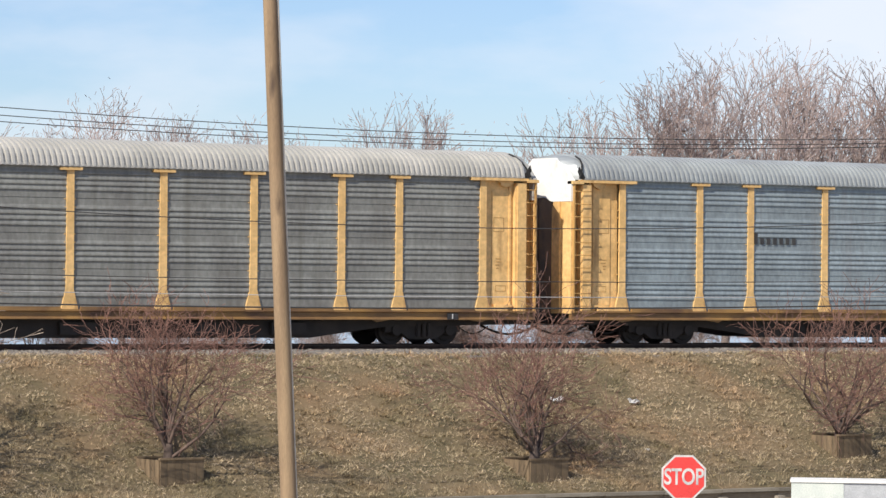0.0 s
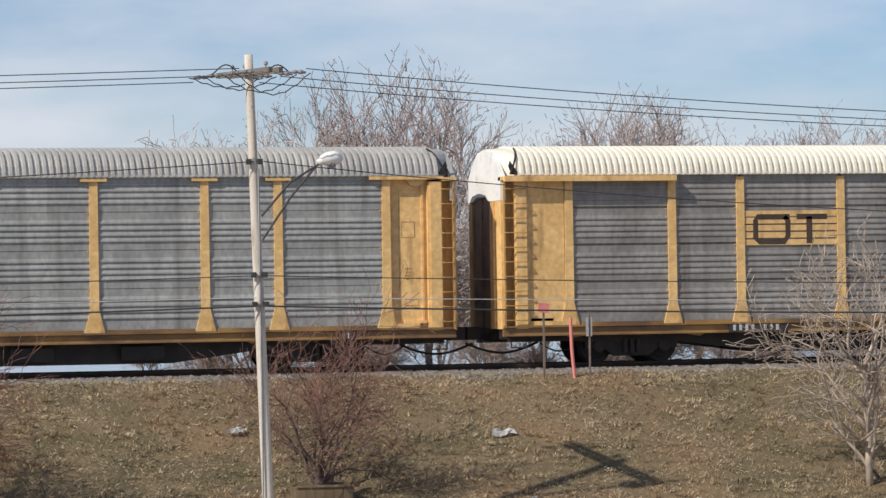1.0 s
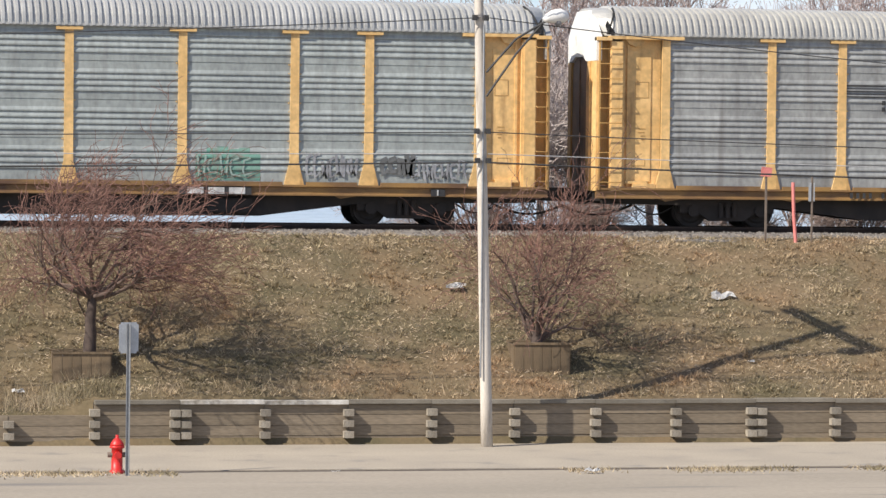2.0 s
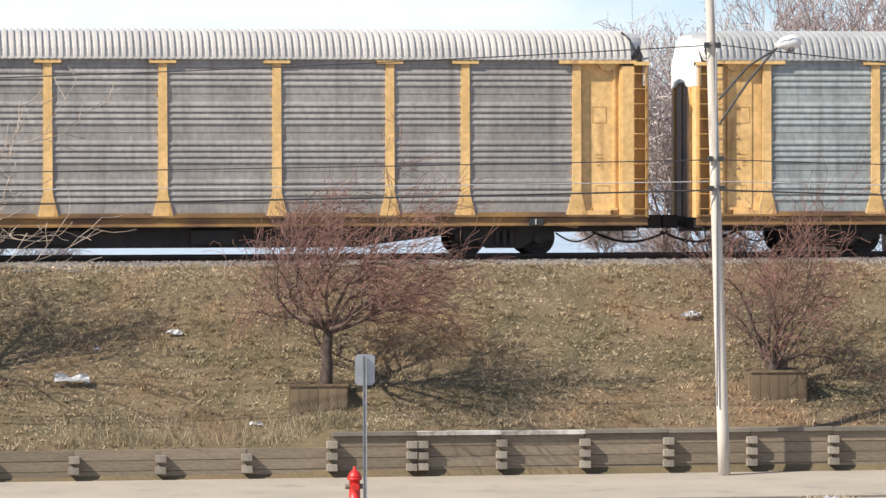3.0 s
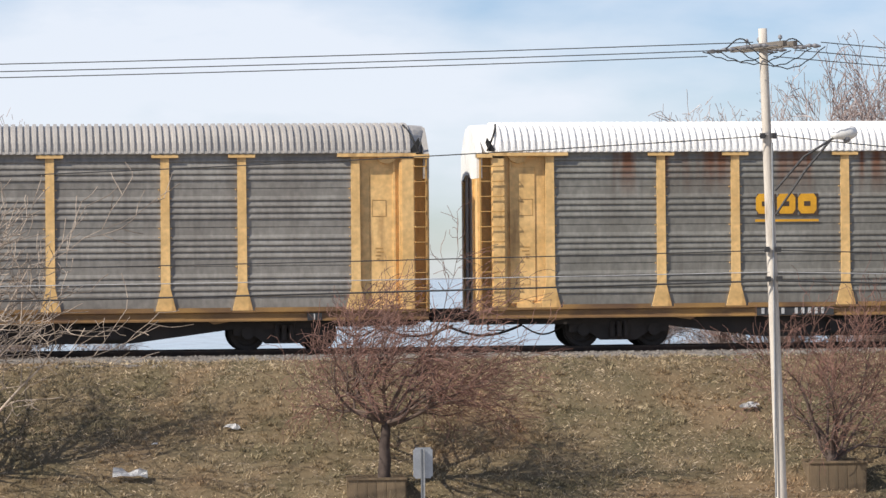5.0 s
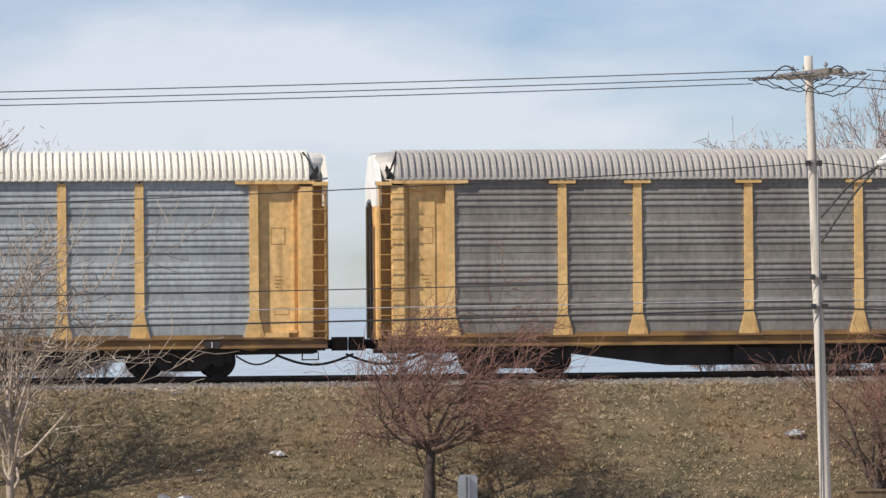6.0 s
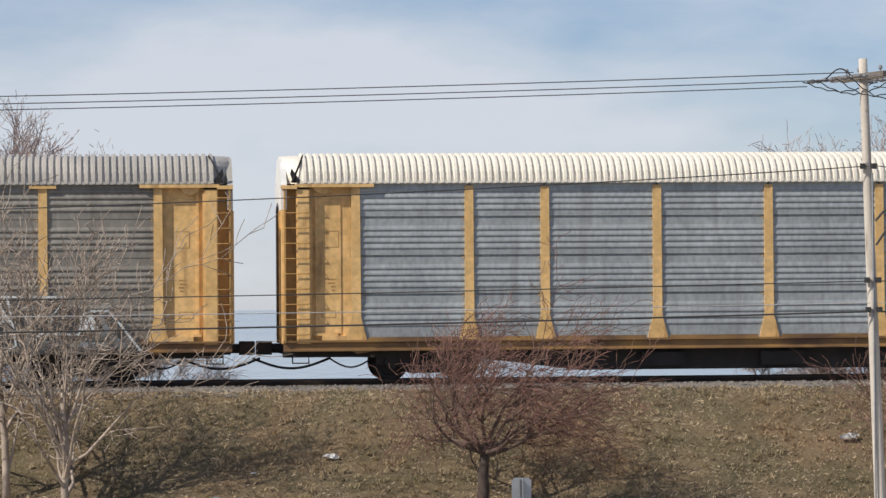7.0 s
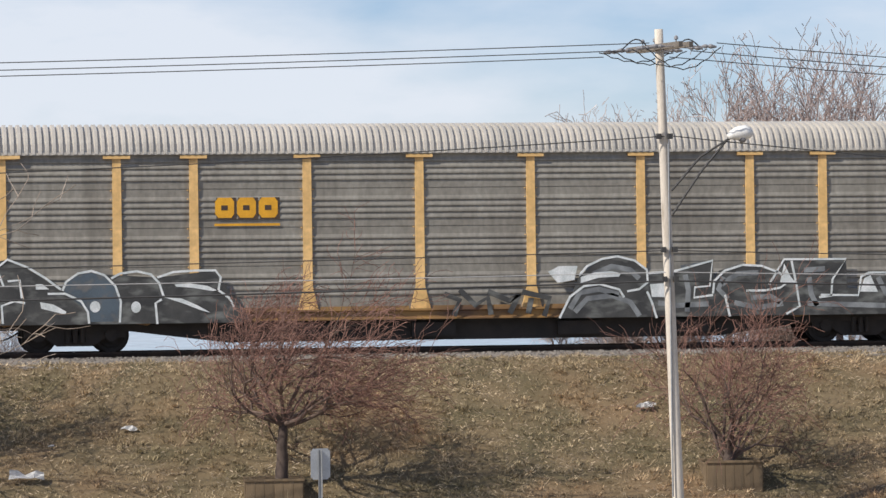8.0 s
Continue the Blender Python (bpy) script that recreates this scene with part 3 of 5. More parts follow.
def ribbon(bm, left, right, y0, y1):
    """A flat strip between two edges, with thickness."""
    rows = [[bm.verts.new((x, y, z)) for x, z in e] for y in (y0, y1) for e in (left, right)]
    for i in range(len(left) - 1):
        for a, b in ((0, 1), (1, 3), (3, 2), (2, 0)):
            bm.faces.new((rows[a][i], rows[b][i], rows[b][i + 1], rows[a][i + 1]))
    for i in (0, -1):
        bm.faces.new((rows[0][i], rows[1][i], rows[3][i], rows[2][i]))


def mark(car, name, mat, shapes, y=-1.50, label="", thick=0.012, each=False):
    """Flat painted shapes on the near side of a car: outlines of (x, z) pairs; each: one part for each shape."""
    if each:
        return [mark(car, name, mat, [s], y, label, thick) for s in shapes]
    bm = bmesh.new()
    for s in shapes:
        if isinstance(s, dict):
            ribbon(bm, s["left"], s["right"], y - thick, y)
        else:
            prism(bm, s, y - thick, y)
    return part(name, bm, mat, car, label)


def rib_patch(car, name, mat, x0, x1, z0, z1, label=""):
    """Paint on the ribbed panels between two posts, 4 mm proud of the steel."""
    prof = rib_profile("grouped")
    rows = [(float(np.interp(z0, [q for d, q in prof], [d for d, q in prof])), z0)] + [(d, z) for d, z in prof if z0 < z < z1]
    rows.append((float(np.interp(z1, [q for d, q in prof], [d for d, q in prof])), z1))
    bm = bmesh.new()
    cols = [[bm.verts.new((x, -1.444 - d, z)) for d, z in rows] for x in (x0, x1)]
    for i in range(len(rows) - 1):
        bm.faces.new((cols[0][i], cols[1][i], cols[1][i + 1], cols[0][i + 1]))
    me = bpy.data.meshes.new(name)
    bm.to_mesh(me)
    bm.free()
    return place(name, me, mat, car, None, label)


def tag_lines(rng, x0, x1, z, h, w, step=0.3):
    """Angular hand-drawn strokes in a row, no letters."""
    out = []
    x = x0
    while x < x1:
        g = step * rng.uniform(0.7, 1.1)
        zs = [z + h * rng.uniform(0.0, 0.25), z + h * rng.uniform(0.7, 1.0), z + h * rng.uniform(0.3, 0.6), z + h * rng.uniform(0.0, 0.2)]
        kind = rng.randrange(3)
        if kind == 0:
            out += stroke([(x, zs[0]), (x + 0.1 * g, zs[1]), (x + 0.7 * g, zs[1] - 0.1 * h), (x + 0.55 * g, zs[2]), (x + 0.85 * g, zs[3])], w)
        elif kind == 1:
            out += stroke([(x + 0.7 * g, zs[1]), (x + 0.1 * g, zs[1] - 0.1 * h), (x, zs[2]), (x + 0.15 * g, zs[0]), (x + 0.8 * g, zs[3] + 0.1 * h)], w)
        else:
            out += stroke([(x, zs[1]), (x + 0.2 * g, zs[0]), (x + 0.45 * g, zs[2]), (x + 0.6 * g, zs[3]), (x + 0.8 * g, zs[1])], w)
        x += g
    return out


def rect(x0, x1, z0, z1, lean=0.0):
    return [(x0, z0), (x1, z0), (x1 + lean, z1), (x0 + lean, z1)]


def stroke(points, w):
    """A painted line of width w: one outline along both of its edges."""
    left, right = [], []
    for i, (x, z) in enumerate(points):
        (a, b), (c, d) = points[max(i - 1, 0)], points[min(i + 1, len(points) - 1)]
        k = math.hypot(c - a, d - b) or 1e-6
        nx, nz = -(d - b) / k * w * 0.5, (c - a) / k * w * 0.5
        left.append((x + nx, z + nz))
        right.append((x - nx, z - nz))
    return [{"left": left, "right": right}]


def drop(top, foot):
    """The field below a line of (x, z) pairs, down to a level foot."""
    return [{"left": list(top), "right": [(x, foot) for x, z in top]}]


def curve_pts(x, z, rx, rz, a0, a1, n=12):
    return [(x + rx * math.cos(radians(a0 + (a1 - a0) * k / n)), z + rz * math.sin(radians(a0 + (a1 - a0) * k / n))) for k in range(n + 1)]


# the three letter-sized yellow blocks with a rule below them
def yellow_emblem(car, x, z):
    mark(car, "emblem_shadow", M["brownink"], [rect(x + i * 0.54 + 0.03, x + i * 0.54 + 0.52, z - 0.04, z + 0.5) for i in range(3)], -1.467, thick=0.004)
    mark(car, "emblem", M["logo"], [[(x + i * 0.54 + 0.08, z), (x + i * 0.54 + 0.40, z), (x + i * 0.54 + 0.47, z + 0.1), (x + i * 0.54 + 0.47, z + 0.4), (x + i * 0.54 + 0.40, z + 0.5), (x + i * 0.54 + 0.08, z + 0.5), (x + i * 0.54, z + 0.4), (x + i * 0.54, z + 0.1)] for i in range(3)] + [rect(x - 0.02, x + 1.6, z - 0.2, z - 0.14)], -1.472, "worn yellow emblem block", 0.004, True)
    mark(car, "emblem_slot", M["brownink"], [rect(x + i * 0.54 + 0.15, x + i * 0.54 + 0.31, z + 0.19, z + 0.31) for i in range(3)], -1.477, "", 0.004, True)


def black_emblem(car, x, z):
    bars = [rect(x, x + 1.05, z + 0.07 * k, z + 0.07 * k + 0.026) for k in range(5)]
    bars += [rect(x + 1.05, x + 1.2, z, z + 0.31, 0.03), rect(x + 1.26, x + 1.38, z, z + 0.31, 0.03), rect(x + 1.45, x + 1.78, z, z + 0.12, 0.03), rect(x + 1.47, x + 1.8, z + 0.18, z + 0.31, 0.03)]
    bars += [rect(x + 0.95 + 0.16 * k, x + 1.05 + 0.16 * k, z - 0.19, z - 0.08) for k in range(7)]
    bars += [rect(x + 0.95 + 0.155 * k, x + 1.045 + 0.155 * k, z - 0.36, z - 0.25) for k in range(9)]
    mark(car, "emblem", M["ink"], bars, -1.467, "bar of a black striped emblem", 0.004, True)


def number_bars(car, x, z, count, mat="chalk", back=True, h=0.15):
    if back:
        mark(car, "number_plate", M["ink"], [rect(x - 0.12, x + count * 0.17 + 0.15, z - 0.04, z + h + 0.02)], -1.535, "black painted patch")
    mark(car, "number_bar", M[mat], [rect(x + 0.17 * i, x + 0.17 * i + 0.075, z, z + h) for i in range(count) if i != 4], -1.548, "small pale bar", each=True)


GALV = panel_metal("galvanised_grey", (0.373, 0.380, 0.366), (0.276, 0.283, 0.276), (0.179, 0.172, 0.159))
CARS = []
specs = [
    ("blue-grey covered car carrier with yellow posts", "grouped", panel_metal("panel_blue_grey", (0.291, 0.349, 0.377), (0.237, 0.280, 0.301), (0.215, 0.215, 0.215)), material("roof_dull_grey", (0.36, 0.39, 0.40), (0.29, 0.31, 0.32), 1, 0.5, 0.3)),
    ("olive-grey covered car carrier with yellow emblem", "grouped", panel_metal("panel_olive_grey", (0.261, 0.268, 0.249), (0.201, 0.201, 0.188), (0.146, 0.140, 0.121)), material("roof_pale_grey", (0.46, 0.45, 0.42), (0.38, 0.375, 0.35), 1, 0.5, 0.2)),
    ("dark grey car carrier with cream roof and yellow emblem panel", "seamed", panel_metal("panel_dark_grey", (0.310, 0.298, 0.278), (0.222, 0.212, 0.195), (0.152, 0.124, 0.110)), material("roof_cream", (0.74, 0.71, 0.61), (0.66, 0.63, 0.54), 1, 0.5)),
    ("grey covered car carrier with black striped emblem", "grouped", GALV, material("roof_galvanised", (0.52, 0.51, 0.47), (0.42, 0.41, 0.38), 1, 0.4, 0.3)),
    ("green-grey car carrier with yellow emblem and teal graffiti", "grouped", panel_metal("panel_green_grey", (0.373, 0.407, 0.393), (0.290, 0.317, 0.310), (0.207, 0.207, 0.193)), material("roof_grey_ribbed", (0.50, 0.50, 0.48), (0.40, 0.40, 0.38), 1, 0.4, 0.3)),
    ("warm grey car carrier with black emblem and white scrawl", "grouped", panel_metal("panel_warm_grey", (0.366, 0.345, 0.317), (0.276, 0.262, 0.241), (0.193, 0.179, 0.159)), material("roof_silver", (0.60, 0.57, 0.52), (0.50, 0.48, 0.44), 1, 0.4, 0.2)),
    ("brown-grey rust-streaked car carrier with white roof", "grouped", panel_metal("panel_brown_grey", (0.248, 0.240, 0.212), (0.186, 0.178, 0.155), (0.13, 0.115, 0.10), RUST), material("roof_white", (0.84, 0.83, 0.80), (0.77, 0.76, 0.73), 1, 0.5)),
    ("plain brown-grey covered car carrier", "grouped", panel_metal("panel_dusty_grey", (0.276, 0.262, 0.235), (0.214, 0.200, 0.179), (0.152, 0.138, 0.124)), material("roof_dusty_grey", (0.48, 0.45, 0.41), (0.40, 0.38, 0.35), 1, 0.5, 0.2)),
    ("clean blue-grey car carrier with cream white roof", "seamed", panel_metal("panel_bright_grey", (0.388, 0.423, 0.434), (0.313, 0.342, 0.354), (0.232, 0.238, 0.238)), material("roof_cream_white", (0.80, 0.76, 0.66), (0.72, 0.68, 0.59), 1, 0.5)),
    ("brown-grey car carrier with large black graffiti", "grouped", panel_metal("panel_khaki_grey", (0.283, 0.269, 0.235), (0.221, 0.207, 0.179), (0.159, 0.145, 0.124)), material("roof_worn_grey", (0.52, 0.49, 0.44), (0.43, 0.41, 0.37), 1, 0.5, 0.2)),
]
for i, (label, kind, panel, roof) in enumerate(specs):
    CARS.append(autorack(label, kind, panel, roof, caps=kind == "grouped", gable="white"))


def graffiti():
    """Painted marks on the cars, in each car's own space."""
    c1, c2, c3, c4, c5, c6, c7, c8, c9, c10 = CARS
    mark(c1, "scrawl", M["ink"], [rect(-6.9 + 0.24 * i, -6.76 + 0.24 * i, 3.1, 3.3 if i else 3.45) for i in range(7)], -1.467, "faint dark scrawled bar", 0.004, True)
    for c in (c2, c5, c7, c10):
        yellow_emblem(c, -6.5, 3.35)
    for c in (c4, c6):
        black_emblem(c, -6.9, 3.45)
    for c in CARS:
        mark(c, "placard", M["ink"], [rect(10.5, 10.86, 0.80, 0.98)], -1.532, "small black placard")
        mark(c, "placard_strip", M["chalk"], [rect(10.66, 10.69, 0.82, 0.96)], -1.546, "pale strip")
    number_bars(c2, -6.6, 0.84, 10)
    number_bars(c4, -6.8, 0.84, 11, "ink", False)
    number_bars(c6, -6.4, 0.84, 9, "ink", False)
    number_bars(c7, -6.4, 0.84, 10)
    number_bars(c3, -7.3, 0.84, 8)
    number_bars(c5, -6.5, 0.84, 9)
    for c in (c5, c7):
        mark(c, "rail_emblem_patch", M["ink"], [rect(4.15, 5.95, 0.80, 1.0)], -1.535, "black patch on the sill")
        mark(c, "rail_emblem", M["chalk"], [rect(4.35, 4.75, 0.82, 0.98), rect(4.87, 5.27, 0.82, 0.98), rect(5.39, 5.79, 0.82, 0.98)], -1.548, "three white blocks")
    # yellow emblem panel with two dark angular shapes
    a, b = POSTS[2] + 0.12, POSTS[3] - 0.12
    mark(c3, "emblem_panel", M["yellow"], [rect(a, b, 3.06 + 0.188 * k, 3.21 + 0.188 * k) for k in range(5)], -1.466, "faded yellow emblem band", 0.004, True)
    g = [(a + 1.25, 3.8), (a + 0.35, 3.8), (a + 0.3, 3.7), (a + 0.3, 3.25), (a + 0.4, 3.15), (a + 1.1, 3.15), (a + 1.2, 3.3), (a + 1.2, 3.7), (a + 1.1, 3.8)]
    t = [(a + 1.45, 3.8), (a + 2.3, 3.8)]
    mark(c3, "emblem", M["brownink"], stroke(g, 0.14) + stroke(t, 0.14) + stroke([(a + 1.8, 3.8), (a + 1.8, 3.1)], 0.16), -1.471, "two dark brown angular shapes", 0.004)
    for top, foot in (([(-1.0, 1.3), (-0.95, 1.9), (-0.55, 2.15), (0.0, 2.05), (0.35, 2.12), (0.5, 1.5)], 1.14), ([(0.56, 1.6), (0.7, 2.0), (1.1, 2.1), (1.45, 1.85), (1.6, 1.4)], 1.14), ([(1.75, 1.4), (2.1, 1.55), (2.6, 1.4), (2.75, 1.25)], 1.14)):
        mark(c3, "graffiti", M["sprayhaze"], drop(top, foot), -1.572, "thin grey sprayed patch")
    for x, w in ((-0.45, 0.42), (0.5, 0.52), (1.55, 0.45), (2.45, 0.3)):
        mark(c3, "graffiti_lobe", M["spraypale"], [curve_pts(x, 1.0, w, 0.19, 180, 360, 14)], -1.56, "pale sprayed half round")
        for s in stroke(curve_pts(x, 1.0, w + 0.03, 0.2, 180, 360, 12), 0.045):
            mark(c3, "graffiti_line", M["ink"], [s], -1.575, "dark blue-black sprayed line")
    for s in (-1, 1):
        bm = bmesh.new()
        box(bm, min(s * 8.85, s * 13.5), max(s * 8.85, s * 13.5), -1.72, -1.45, 4.76, 4.9)
        part("long_header", bm, M["yellow"], c3, "long yellow header beam")
        bm = bmesh.new()
        box(bm, min(s * 11.85, s * 12.95), max(s * 11.85, s * 12.95), -1.46, -1.30, 1.0, 4.78)
        part("end_cover", bm, M["yellow"], c3, "flush yellow end cover")
    rng = random.Random(8)
    lines = []
    for i in range(9):
        x = -0.9 + i * 0.36 + rng.uniform(-0.1, 0.1)
        h = rng.uniform(0.55, 1.0)
        lines += stroke([(x + 0.25, 1.15), (x + 0.16, 1.15 + h * 0.4), (x + 0.02, 1.15 + h * 0.8), (x - 0.05, 1.18 + h), (x + 0.2 + rng.uniform(-0.1, 0.3), 1.22 + h)], 0.05)
    for i in range(6):
        x = -0.6 + i * 0.55 + rng.uniform(-0.1, 0.1)
        lines += stroke([(x, rng.uniform(1.2, 1.5)), (x + 0.2, rng.uniform(1.3, 1.6)), (x + 0.5, rng.uniform(1.2, 1.6))], 0.04)
    mark(c3, "graffiti_line", M["ink"], lines, -1.58, "dark blue-black sprayed line", each=True)
    # teal patch, grey blob and pale scrawl
    tops = random.Random(5)
    for x0, x1 in ((0.05, POSTS[5] - 0.14), (POSTS[5] + 0.14, 4.02)):
        n = round((x1 - x0) / 0.3)
        for k in range(n):
            rib_patch(c7, "graffiti", M["teal"], x0 + (x1 - x0) * k / n, x0 + (x1 - x0) * (k + 1) / n, 1.14, 1.92 + tops.uniform(-0.05, 0.08), "teal sprayed patch")
    p = POSTS[5]
    mark(c7, "graffiti", M["teal"], [[(p - 0.235, 1.14), (p + 0.235, 1.14), (p + 0.13, 1.55), (p + 0.11, 1.9), (p - 0.11, 1.9), (p - 0.13, 1.55)]], -1.497, "teal sprayed patch", 0.005)
    mark(c7, "graffiti", M["teal"], [rect(0.1, 1.5, 0.84, 0.99), rect(2.1, 2.6, 0.84, 0.99), rect(3.1, 3.9, 0.84, 0.99)], -1.535, "teal sprayed patch", each=True)
    mark(c7, "graffiti_line", M["tealdark"], tag_lines(tops, 1.75, 3.9, 1.25, 0.6, 0.05, 0.42) + tag_lines(tops, 0.1, 1.0, 1.25, 0.55, 0.04, 0.4), -1.478, "dark teal sprayed stroke", 0.006, True)
    rib_patch(c7, "graffiti_shade", M["sprayblue"], 4.5, 5.5, 1.16, 1.9, "dull blue sprayed haze")
    rib_patch(c7, "graffiti_shade", M["sprayblue"], 6.3, 6.72, 1.16, 1.82, "dull blue sprayed haze")
    mark(c7, "graffiti_line", M["spraygrey"], tag_lines(tops, 4.5, 5.4, 1.25, 0.6, 0.04, 0.4), -1.48, "pale sprayed stroke", 0.006, True)
    body = [(5.5, 1.14), (6.34, 1.14), (6.42, 1.45), (6.36, 1.75), (6.2, 1.95), (6.14, 2.12), (6.02, 2.24), (5.82, 2.27), (5.66, 2.2), (5.6, 2.06), (5.52, 2.0), (5.5, 1.94), (5.62, 1.92), (5.54, 1.7), (5.47, 1.4)]
    mark(c7, "graffiti_figure", M["spraypale"], [body], -1.474, "pale cream sprayed blob", 0.006)
    mark(c7, "graffiti_line", M["ink"], [r for p in (curve_pts(5.95, 1.52, 0.15, 0.22, 0, 345, 14), ((5.64, 2.05), (5.9, 2.02), (6.12, 2.06)), ((5.6, 1.2), (5.56, 1.45), (5.66, 1.62))) for r in stroke(p, 0.035)] + [curve_pts(5.95, 1.5, 0.05, 0.13, 0, 345, 12)], -1.482, "dark sprayed line", 0.006, True)
    mark(c7, "scrawl", M["spraydim"], tag_lines(tops, 9.3, 10.9, 1.25, 0.34, 0.035, 0.32), -1.474, "black sprayed scrawl", 0.005, True)
    # green patch and pale scrawl
    for k in range(6):
        rib_patch(c5, "graffiti", M["teal"], 4.56 + 0.27 * k, 4.83 + 0.27 * k, 1.15, 1.9 + tops.uniform(-0.08, 0.1), "green-teal sprayed patch")
    mark(c5, "graffiti_line", M["tealpale"], tag_lines(tops, 4.6, 6.0, 1.2, 0.6, 0.05, 0.3), -1.478, "pale green sprayed stroke", 0.005, True)
    mark(c5, "graffiti_pale", M["sprayhaze"], tag_lines(tops, 7.33, 8.6, 1.2, 0.65, 0.07, 0.2) + tag_lines(tops, 10.0, 11.3, 1.2, 0.55, 0.06, 0.22), -1.474, "pale scratched scrawl", 0.005, True)
    mark(c5, "graffiti_dark", M["spraydim"], tag_lines(tops, 9.25, 9.95, 1.3, 0.55, 0.13, 0.22), -1.474, "dark sprayed scrawl", 0.005, True)
    mark(c5, "graffiti_arc", M["tealpale"], [r for p in (curve_pts(-3.1, 1.78, 0.55, 0.4, 10, 170, 12), curve_pts(-2.6, 1.7, 0.5, 0.45, 0, 130, 12), curve_pts(-3.5, 1.75, 0.22, 0.2, 40, 320, 10)) for r in stroke(p, 0.06)], -1.474, "faint green sprayed arc", 0.005, True)
    mark(c5, "scrawl", M["ink"], tag_lines(tops, -3.5, -2.3, 1.18, 0.22, 0.045, 0.3), -1.474, "dark sprayed scrawl", 0.005, True)
    rib_patch(c5, "graffiti_old", M["teal"], POSTS[2] + 0.3, -6.05, 1.15, 2.05, "faded green patch")
    mark(c5, "graffiti_old", M["spraypale"], [[(-6.05, 2.1), (-5.85, 2.1), (-5.55, 1.7), (-5.3, 1.7), (-5.1, 1.12), (-5.3, 1.12), (-5.45, 1.45), (-5.95, 1.45)]], -1.474, "faded pinkish white patch", 0.005)
    mark(c6, "scrawl", M["chalk"], tag_lines(tops, -10.95, -9.6, 1.22, 0.36, 0.036, 0.2) + tag_lines(tops, -8.5, -7.5, 1.22, 0.32, 0.028, 0.21) + tag_lines(tops, -6.3, -4.7, 1.2, 0.34, 0.03, 0.22), -1.474, "white sprayed scrawl", 0.005, True)
    mark(c6, "scrawl_patch", M["spraywhite"], tag_lines(tops, -12.5, -11.95, 1.35, 0.32, 0.07, 0.18), -1.378, "white sprayed tag patch", 0.006, True)
    # the big black piece, in two halves
    mark(c10, "graffiti_fill", M["sprayblack"], drop([(-11.98, 0.75), (-11.96, 2.3), (-11.6, 2.38), (-10.31, 1.72), (-9.89, 2.03), (-9.24, 1.99), (-7.95, 1.9), (-6.52, 2.06), (-6.36, 1.83), (-6.14, 1.45), (-5.91, 1.19), (-5.66, 0.8)], 0.77), -1.585, "black sprayed fill")
    mark(c10, "graffiti_shade", M["sprayblue"], [[(-10.24, 1.53), (-10.18, 1.78), (-9.89, 1.98), (-9.56, 2.04), (-9.24, 1.94), (-9.01, 1.7), (-8.88, 1.32), (-8.92, 0.84), (-9.6, 0.83), (-9.69, 1.14)]], -1.589, "dark blue sprayed field")
    lines = (
        ((-11.83, 2.2), (-11.6, 2.38), (-11.11, 2.18), (-10.69, 1.92), (-10.31, 1.63)),
        ((-11.83, 2.07), (-11.7, 1.72)),
        ((-11.6, 1.85), (-11.31, 1.87), (-11.26, 1.43)),
        ((-11.73, 0.81), (-11.75, 1.25), (-11.44, 1.36), (-11.18, 1.31)),
        ((-10.63, 1.53), (-10.21, 1.53), (-9.82, 1.34), (-9.66, 1.08), (-9.63, 0.79)),
        ((-10.27, 1.6), (-10.18, 1.82), (-9.89, 2.02), (-9.56, 2.08), (-9.24, 1.97), (-8.98, 1.7), (-8.85, 1.32), (-8.88, 0.81)),
        ((-9.08, 1.89), (-8.85, 2.01), (-8.46, 2.06), (-8.11, 1.98), (-7.91, 1.77), (-7.8, 1.43)),
        ((-7.95, 1.9), (-7.56, 2.03), (-7.04, 2.06), (-6.52, 2.06), (-6.39, 1.89), (-6.45, 1.58)),
        ((-6.45, 1.57), (-6.2, 1.39), (-6.07, 1.16)),
        ((-7.96, 0.76), (-8.0, 1.27), (-7.85, 1.36)),
    )
    blobs = (
        ((-10.92, 1.77), (-10.76, 1.77), (-10.6, 1.64), (-10.92, 1.64)),
        ((-10.82, 1.33), (-10.5, 1.27), (-10.18, 1.09), (-10.21, 1.02), (-10.79, 1.17)),
        ((-7.53, 1.73), (-7.17, 1.75), (-6.72, 1.68), (-6.49, 1.57), (-6.59, 1.55), (-7.11, 1.64), (-7.49, 1.67)),
        ((-7.78, 1.41), (-7.36, 1.38), (-6.98, 1.21), (-6.65, 1.02), (-6.85, 1.07), (-7.36, 1.27)),
    )
    mark(c10, "graffiti_outline", M["spraywhite"], [r for p in lines for r in stroke(p, 0.055)], -1.594, "white sprayed outline", each=True)
    mark(c10, "graffiti_highlight", M["spraywhite"], [list(p) for p in blobs] + [curve_pts(-9.48, 1.20, 0.13, 0.14, 0, 345, 14), curve_pts(-8.48, 1.18, 0.12, 0.14, 0, 345, 14)], -1.592, "white sprayed highlight", each=True)
    mark(c10, "graffiti_fill", M["sprayblack"], drop([(2.04, 0.75), (2.39, 1.34), (2.59, 1.8), (3.1, 2.21), (3.57, 2.3), (4.12, 2.15), (4.36, 1.87), (4.99, 1.9), (6.01, 2.17), (6.04, 1.65), (6.17, 1.91), (6.64, 2.06), (7.19, 2.04), (7.66, 1.88), (7.86, 2.18), (9.47, 2.15), (9.5, 1.43), (9.78, 1.41), (10.02, 1.79), (10.5, 1.8), (11.0, 1.45), (11.42, 0.8)], 0.77), -1.585, "black sprayed fill")
